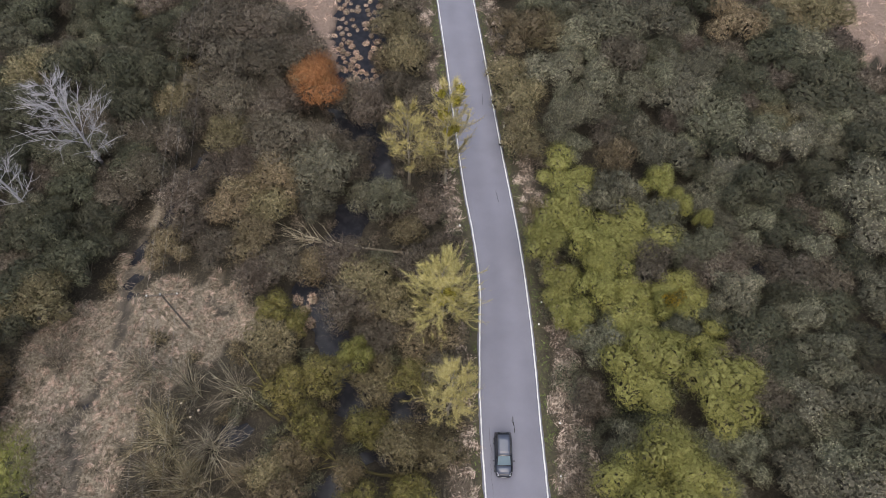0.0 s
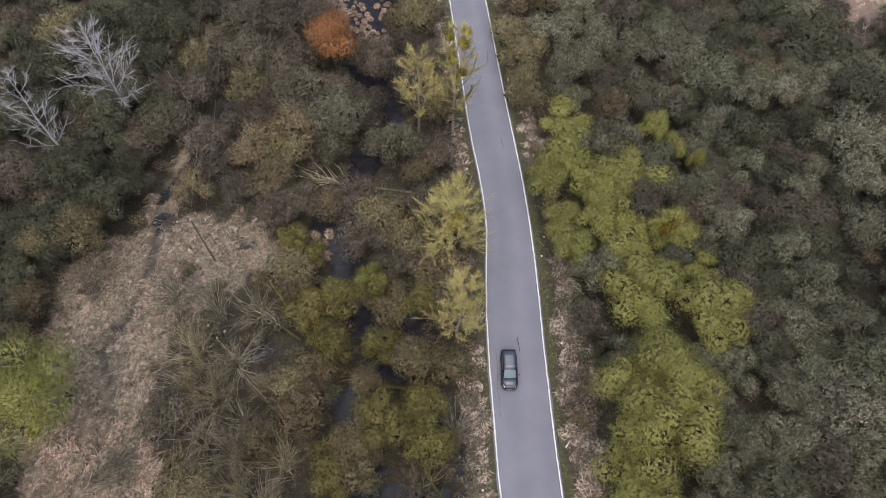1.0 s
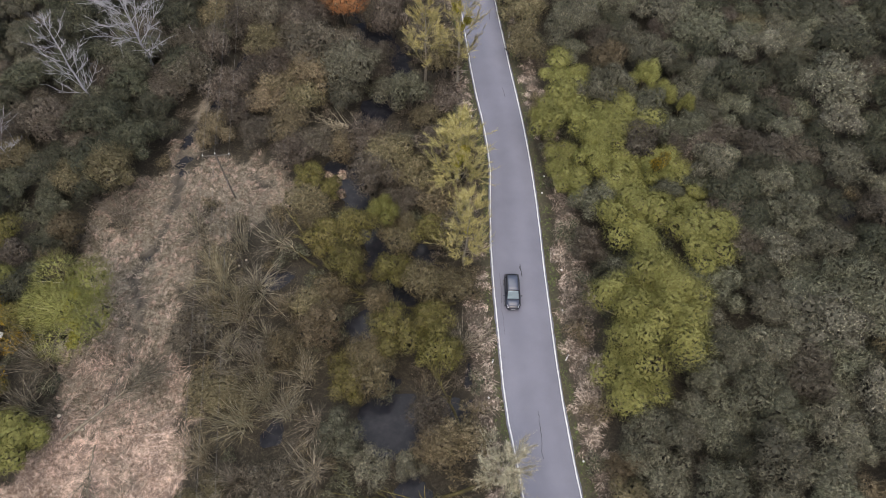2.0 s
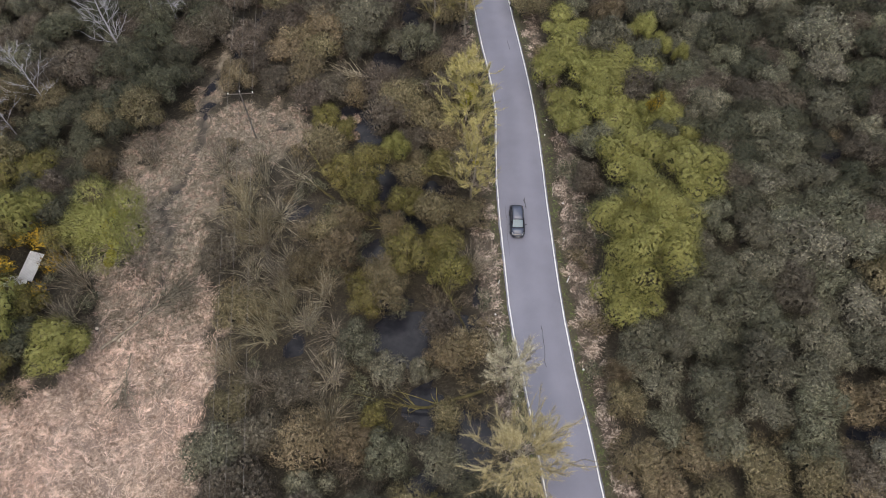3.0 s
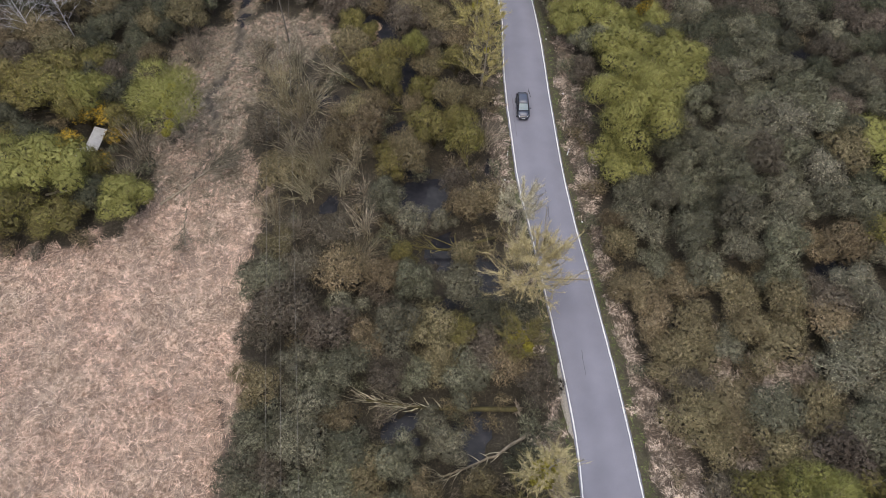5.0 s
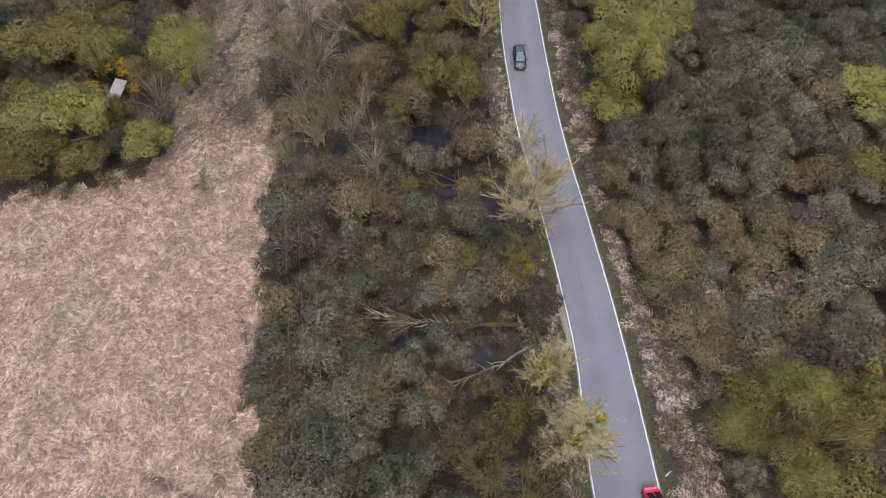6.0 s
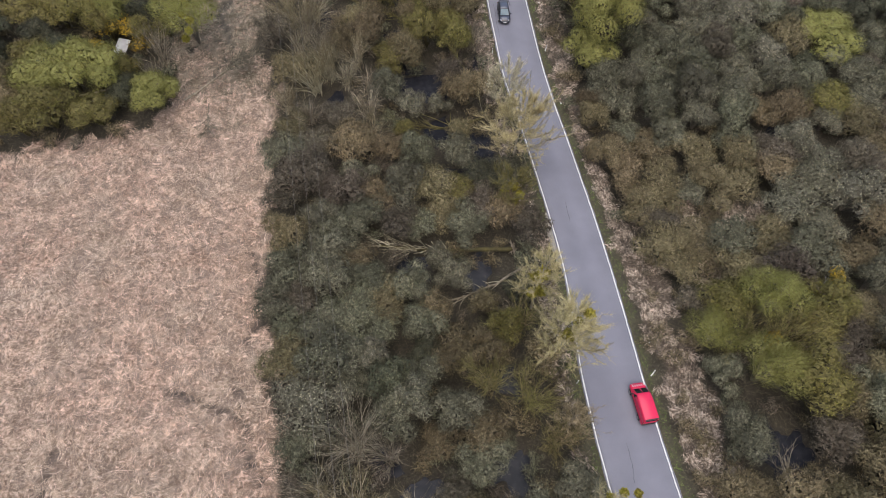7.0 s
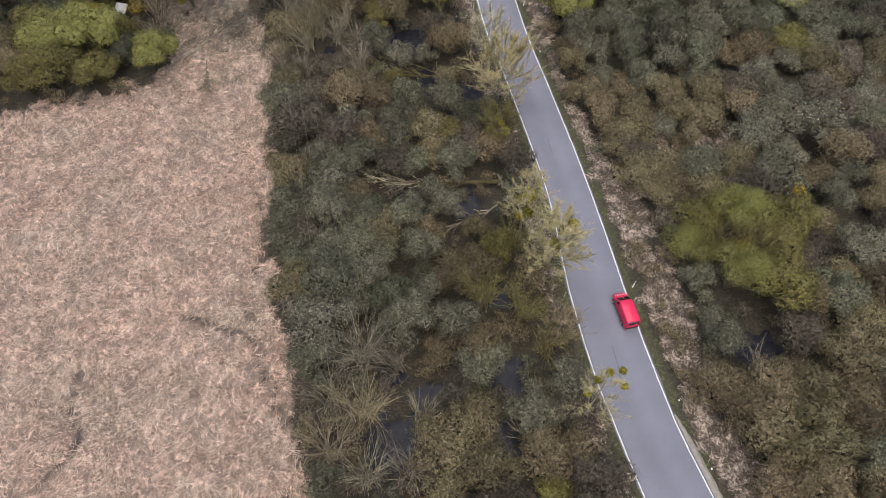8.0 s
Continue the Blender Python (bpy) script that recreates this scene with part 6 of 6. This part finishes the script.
SHEET = plain("weathered_white_sheet", (0.62, 0.62, 0.62), (0.82, 0.82, 0.81), 1.5, 0.45, bump=0.1)


def shed(x, y):
    """A low shelter: four posts under one pale roof sheet."""
    z = float(ground_z(x, y))
    ob = empty("shelter", pose(x, y, z, 0, 0, -14), "small shelter with a sloping white roof sheet among willows", "shelter")
    for px, py, h in ((-0.8, -1.4, 1.5), (0.8, -1.4, 1.4), (-0.8, 1.4, 2.2), (0.8, 1.4, 2.1), (-2.9, -2.7, 1.25), (-0.2, -1.6, 1.2)):
        v, f = tube([(px, py, -0.3), (px, py, h)], [0.06, 0.05], 6)
        part("leg", mesh_from("leg", v, f, [WOOD]), None, ob)
    for cx, cy, cz, sx, sy, rx, ry, rz in ((0.0, 0.0, 1.9, 1.8, 3.4, 13, 3, 0), (-1.5, -2.1, 1.25, 3.4, 1.2, 6, -4, 24)):
        bm = bmesh.new()
        n = 24
        rows = []
        for i in range(n + 1):
            u = (i / n - 0.5) * sx
            w = 0.025 * math.cos(i * math.pi)
            rows.append([bm.verts.new((u, v, w)) for v in (-sy / 2, 0, sy / 2)])
        for a, b in zip(rows, rows[1:]):
            for j in range(2):
                bm.faces.new((a[j], b[j], b[j + 1], a[j + 1]))
        bmesh.ops.solidify(bm, geom=bm.faces[:], thickness=0.012)
        k = part("roof_sheet", bm, SHEET, ob, "corrugated white roof sheet")
        k.matrix_basis = pose(cx, cy, cz, rx, ry, rz)


shed(-50.8, 1.6)


# ---------------- cars ----------------
def loft(sections, closed_ends=True):
    """A skin through cross-sections; each is y and a list of (x, z) of the right half, from bottom to top."""
    bm = bmesh.new()
    rings = []
    for y, half in sections:
        pts = [(x, z) for x, z in half] + [(-x, z) for x, z in reversed(half) if x > 1e-6]
        rings.append([bm.verts.new((x, y, z)) for x, z in pts])
    n = len(rings[0])
    for a, b in zip(rings, rings[1:]):
        for j in range(n):
            bm.faces.new((a[j], a[(j + 1) % n], b[(j + 1) % n], b[j]))
    if closed_ends:
        bm.faces.new(rings[0][::-1])
        bm.faces.new(rings[-1])
    bmesh.ops.recalc_face_normals(bm, faces=bm.faces[:])
    for f in bm.faces:
        f.smooth = True
    return bm


def panel(points, thick=0.012):
    bm = bmesh.new()
    bm.faces.new([bm.verts.new(p) for p in points])
    bmesh.ops.solidify(bm, geom=bm.faces[:], thickness=thick)
    return bm


def paint(name, c, rough=0.25, coat=0.8):
    m, nt, bsdf = nodes_of(name)
    f = noise_of(nt, 2.0, 3.0)
    nt.links.new(mixed(nt, maths(nt, "MULTIPLY", f, 0.25), c, tuple(min(1, v * 1.3 + 0.01) for v in c)), bsdf.inputs["Base Color"])
    bsdf.inputs["Roughness"].default_value, bsdf.inputs["Coat Weight"].default_value, bsdf.inputs["Coat Roughness"].default_value = rough, coat, 0.08
    return m


RUBBER = plain("tyre_rubber", (0.015, 0.015, 0.015), (0.03, 0.03, 0.03), 20, 0.85)
ALLOY = plain("alloy_rim", (0.35, 0.35, 0.36), (0.5, 0.5, 0.5), 9, 0.35, 0.9)
GLASS = paint("car_window_glass", (0.035, 0.042, 0.046), 0.06, 0.3)
# pale blue base colour stands in for the sky's reflection
SCREEN = paint("windscreen_painted_reflection", (0.24, 0.34, 0.39), 0.06, 0.6)
LAMP = paint("headlamp_glass", (0.7, 0.72, 0.74), 0.12, 0.5)
TAIL = paint("tail_lamp_red", (0.30, 0.01, 0.01), 0.2, 0.5)


def wheel(parent, x, y, r):
    rng_w = [(0.0, -0.10), (r - 0.06, -0.10), (r, -0.06), (r, 0.06), (r - 0.06, 0.10), (0.0, 0.10)]
    bm = bmesh.new()
    n = 20
    rings = [[bm.verts.new((dx, math.cos(i * 2 * math.pi / n) * max(q, 0.02), math.sin(i * 2 * math.pi / n) * max(q, 0.02))) for i in range(n)] for q, dx in rng_w]
    for a, b in zip(rings, rings[1:]):
        for i in range(n):
            bm.faces.new((a[i], a[(i + 1) % n], b[(i + 1) % n], b[i]))
    ob = part("wheel", bm, RUBBER, parent)
    ob.location = (x, y, r)
    bm = bmesh.new()
    bmesh.ops.create_cone(bm, cap_ends=True, segments=20, radius1=r * 0.64, radius2=r * 0.6, depth=0.03, matrix=Matrix.Rotation(math.pi / 2, 4, "Y"))
    k = part("rim", bm, ALLOY, ob)
    k.location = (0.10 if x > 0 else -0.10, 0, 0)


def body_section(y, w, belt, top, low=0.22):
    return (y, [(0, low), (w * 0.86, low), (w * 0.97, low + 0.18), (w, belt - 0.22), (w * 0.985, belt - 0.08), (w * 0.93, belt), (w * 0.55, top), (0, top + 0.02)])


def cabin_section(y, w_low, z_low, w_top, z_top):
    return (y, [(0, z_low), (w_low, z_low), (w_low * 0.6 + w_top * 0.4, z_low + (z_top - z_low) * 0.5), (w_top, z_top - 0.07), (w_top * 0.9, z_top - 0.02), (0, z_top + 0.02)])


def estate_car(x, y, heading):
    """A dark estate car; its front points along +y before it is turned."""
    dark = paint("dark_blue_black_paint", (0.012, 0.014, 0.022), 0.3, 1.0)
    roof_paint = paint("grey_blue_roof_paint", (0.070, 0.080, 0.112), 0.35, 0.8)
    ob = empty("estate_car", pose(x, y, 0.0, 0, 0, heading), "dark blue-black estate car driving on the road", "car")
    part("body", loft([body_section(*s) for s in ((-2.18, 0.74, 0.80, 0.84), (-2.05, 0.84, 0.92, 0.96), (-1.4, 0.90, 0.96, 1.0), (0, 0.915, 0.95, 0.98), (0.95, 0.90, 0.92, 0.98), (1.6, 0.87, 0.84, 0.90), (2.02, 0.78, 0.72, 0.76), (2.2, 0.60, 0.58, 0.60))]), dark, ob)
    part("cabin", loft([cabin_section(*s) for s in ((-2.1, 0.80, 0.9, 0.62, 1.12), (-1.8, 0.82, 0.9, 0.66, 1.46), (-1.2, 0.83, 0.9, 0.68, 1.55), (-0.2, 0.83, 0.9, 0.69, 1.57), (0.35, 0.82, 0.9, 0.67, 1.50), (1.15, 0.78, 0.9, 0.62, 0.97))]), dark, ob)
    part("roof", loft([(s[0], [(0, s[2] - 0.05), (s[1], s[2] - 0.05), (s[1] * 0.96, s[2] - 0.01), (s[1] * 0.6, s[2] + 0.025), (0, s[2] + 0.035)]) for s in ((-1.75, 0.60, 1.48), (-1.2, 0.63, 1.56), (-0.2, 0.64, 1.58), (0.22, 0.62, 1.55))]), roof_paint, ob, "grey-blue roof")
    part("bonnet", loft([(s[0], [(0, s[2] - 0.04), (s[1], s[2] - 0.04), (s[1] * 0.95, s[2]), (s[1] * 0.5, s[2] + 0.035), (0, s[2] + 0.045)]) for s in ((1.18, 0.72, 0.97), (1.6, 0.68, 0.90), (1.95, 0.58, 0.80))]), roof_paint, ob, "grey-blue bonnet")
    part("windscreen", panel([(-0.66, 1.10, 1.03), (0.66, 1.10, 1.03), (0.58, 0.36, 1.54), (-0.58, 0.36, 1.54)]), SCREEN, ob, "windscreen with the sky's reflection painted pale blue")
    part("rear_window", panel([(-0.58, -2.06, 1.16), (0.58, -2.06, 1.16), (0.52, -1.84, 1.47), (-0.52, -1.84, 1.47)]), GLASS, ob)
    for s in (-1, 1):
        part("side_window", panel([(s * 0.80, -1.7, 1.02), (s * 0.80, 0.65, 1.02), (s * 0.70, 0.25, 1.46), (s * 0.71, -1.6, 1.46)]), GLASS, ob)
        part("headlight", panel([(s * 0.80, 1.72, 0.80), (s * 0.66, 2.08, 0.70), (s * 0.48, 2.10, 0.74), (s * 0.66, 1.80, 0.85)], 0.03), LAMP, ob, "white headlight")
        part("tail_light", panel([(s * 0.84, -2.08, 0.78), (s * 0.84, -2.02, 0.98), (s * 0.64, -2.16, 0.98), (s * 0.64, -2.2, 0.78)], 0.03), TAIL, ob)
        part("mirror", box(bmesh.new(), s * 1.0, 0.72, 1.0, 0.20, 0.12, 0.14, 0.03), dark, ob)
        part("roof_rail", box(bmesh.new(), s * 0.63, -0.75, 1.60, 0.04, 1.9, 0.04, 0.012), BLACK, ob)
        for yy in (-1.35, 1.35):
            wheel(ob, s * 0.82, yy, 0.32)
    part("number_plate", box(bmesh.new(), 0, 2.2, 0.47, 0.5, 0.02, 0.11, 0.004), WHITE, ob)
    return ob


def red_van(x, y, heading):
    red = paint("bright_red_paint", (0.66, 0.014, 0.075), 0.45, 0.3)
    ob = empty("panel_van", pose(x, y, 0.0, 0, 0, heading), "bright red compact panel van with a white-striped bonnet", "van")
    part("body", loft([body_section(*s) for s in ((-2.2, 0.84, 0.95, 1.0), (-2.1, 0.88, 1.0, 1.05), (-0.5, 0.90, 1.0, 1.05), (1.0, 0.89, 0.98, 1.04), (1.6, 0.86, 0.94, 0.99), (2.0, 0.80, 0.84, 0.88), (2.2, 0.66, 0.66, 0.68))]), red, ob)
    part("cabin", loft([cabin_section(*s) for s in ((-2.18, 0.84, 0.95, 0.78, 1.78), (-2.0, 0.86, 0.95, 0.80, 1.84), (-0.2, 0.86, 0.95, 0.80, 1.88), (0.55, 0.85, 0.95, 0.76, 1.82), (0.8, 0.84, 0.95, 0.74, 1.68), (1.5, 0.80, 0.95, 0.68, 1.04))]), red, ob)
    part("windscreen", panel([(-0.70, 1.46, 1.09), (0.70, 1.46, 1.09), (0.66, 0.80, 1.70), (-0.66, 0.80, 1.70)]), GLASS, ob, "dark windscreen")
    part("rear_window", panel([(-0.66, -2.2, 1.2), (0.66, -2.2, 1.2), (0.64, -2.19, 1.68), (-0.64, -2.19, 1.68)]), GLASS, ob)
    part("rear_bumper", box(bmesh.new(), 0, -2.22, 0.42, 1.6, 0.14, 0.2, 0.03), BLACK, ob)
    part("roof_edge", box(bmesh.new(), 0, -2.16, 1.82, 1.5, 0.10, 0.04, 0.012), BLACK, ob)
    for s in (-1, 1):
        part("side_window", panel([(s * 0.85, 0.0, 1.08), (s * 0.84, 1.05, 1.08), (s * 0.78, 0.62, 1.66), (s * 0.80, 0.0, 1.70)]), GLASS, ob)
        part("side_strip", box(bmesh.new(), s * 0.91, -0.2, 0.66, 0.02, 3.2, 0.16, 0.006), BLACK, ob)
        part("headlight", panel([(s * 0.82, 1.72, 0.86), (s * 0.70, 2.08, 0.76), (s * 0.50, 2.14, 0.78), (s * 0.66, 1.80, 0.93)], 0.03), LAMP, ob, "white headlight")
        part("tail_light", box(bmesh.new(), s * 0.80, -2.21, 1.05, 0.12, 0.04, 0.42, 0.01), TAIL, ob)
        part("mirror", box(bmesh.new(), s * 1.0, 1.0, 1.12, 0.22, 0.12, 0.2, 0.03), BLACK, ob)
        for yy in (-1.4, 1.4):
            wheel(ob, s * 0.82, yy, 0.33)
    for i in range(6):
        u = -0.62 + i * 0.25
        part("stripe", panel([(u - 0.05, 1.98, 0.90), (u + 0.06, 1.98, 0.90), (u + 0.10, 1.74, 1.0), (u - 0.01, 1.74, 1.0)], 0.02), WHITE, ob, "white stripe on the bonnet")
    return ob


estate_car(6.45, 9.1, 180)
red_van(15.0, -54.0, 6)
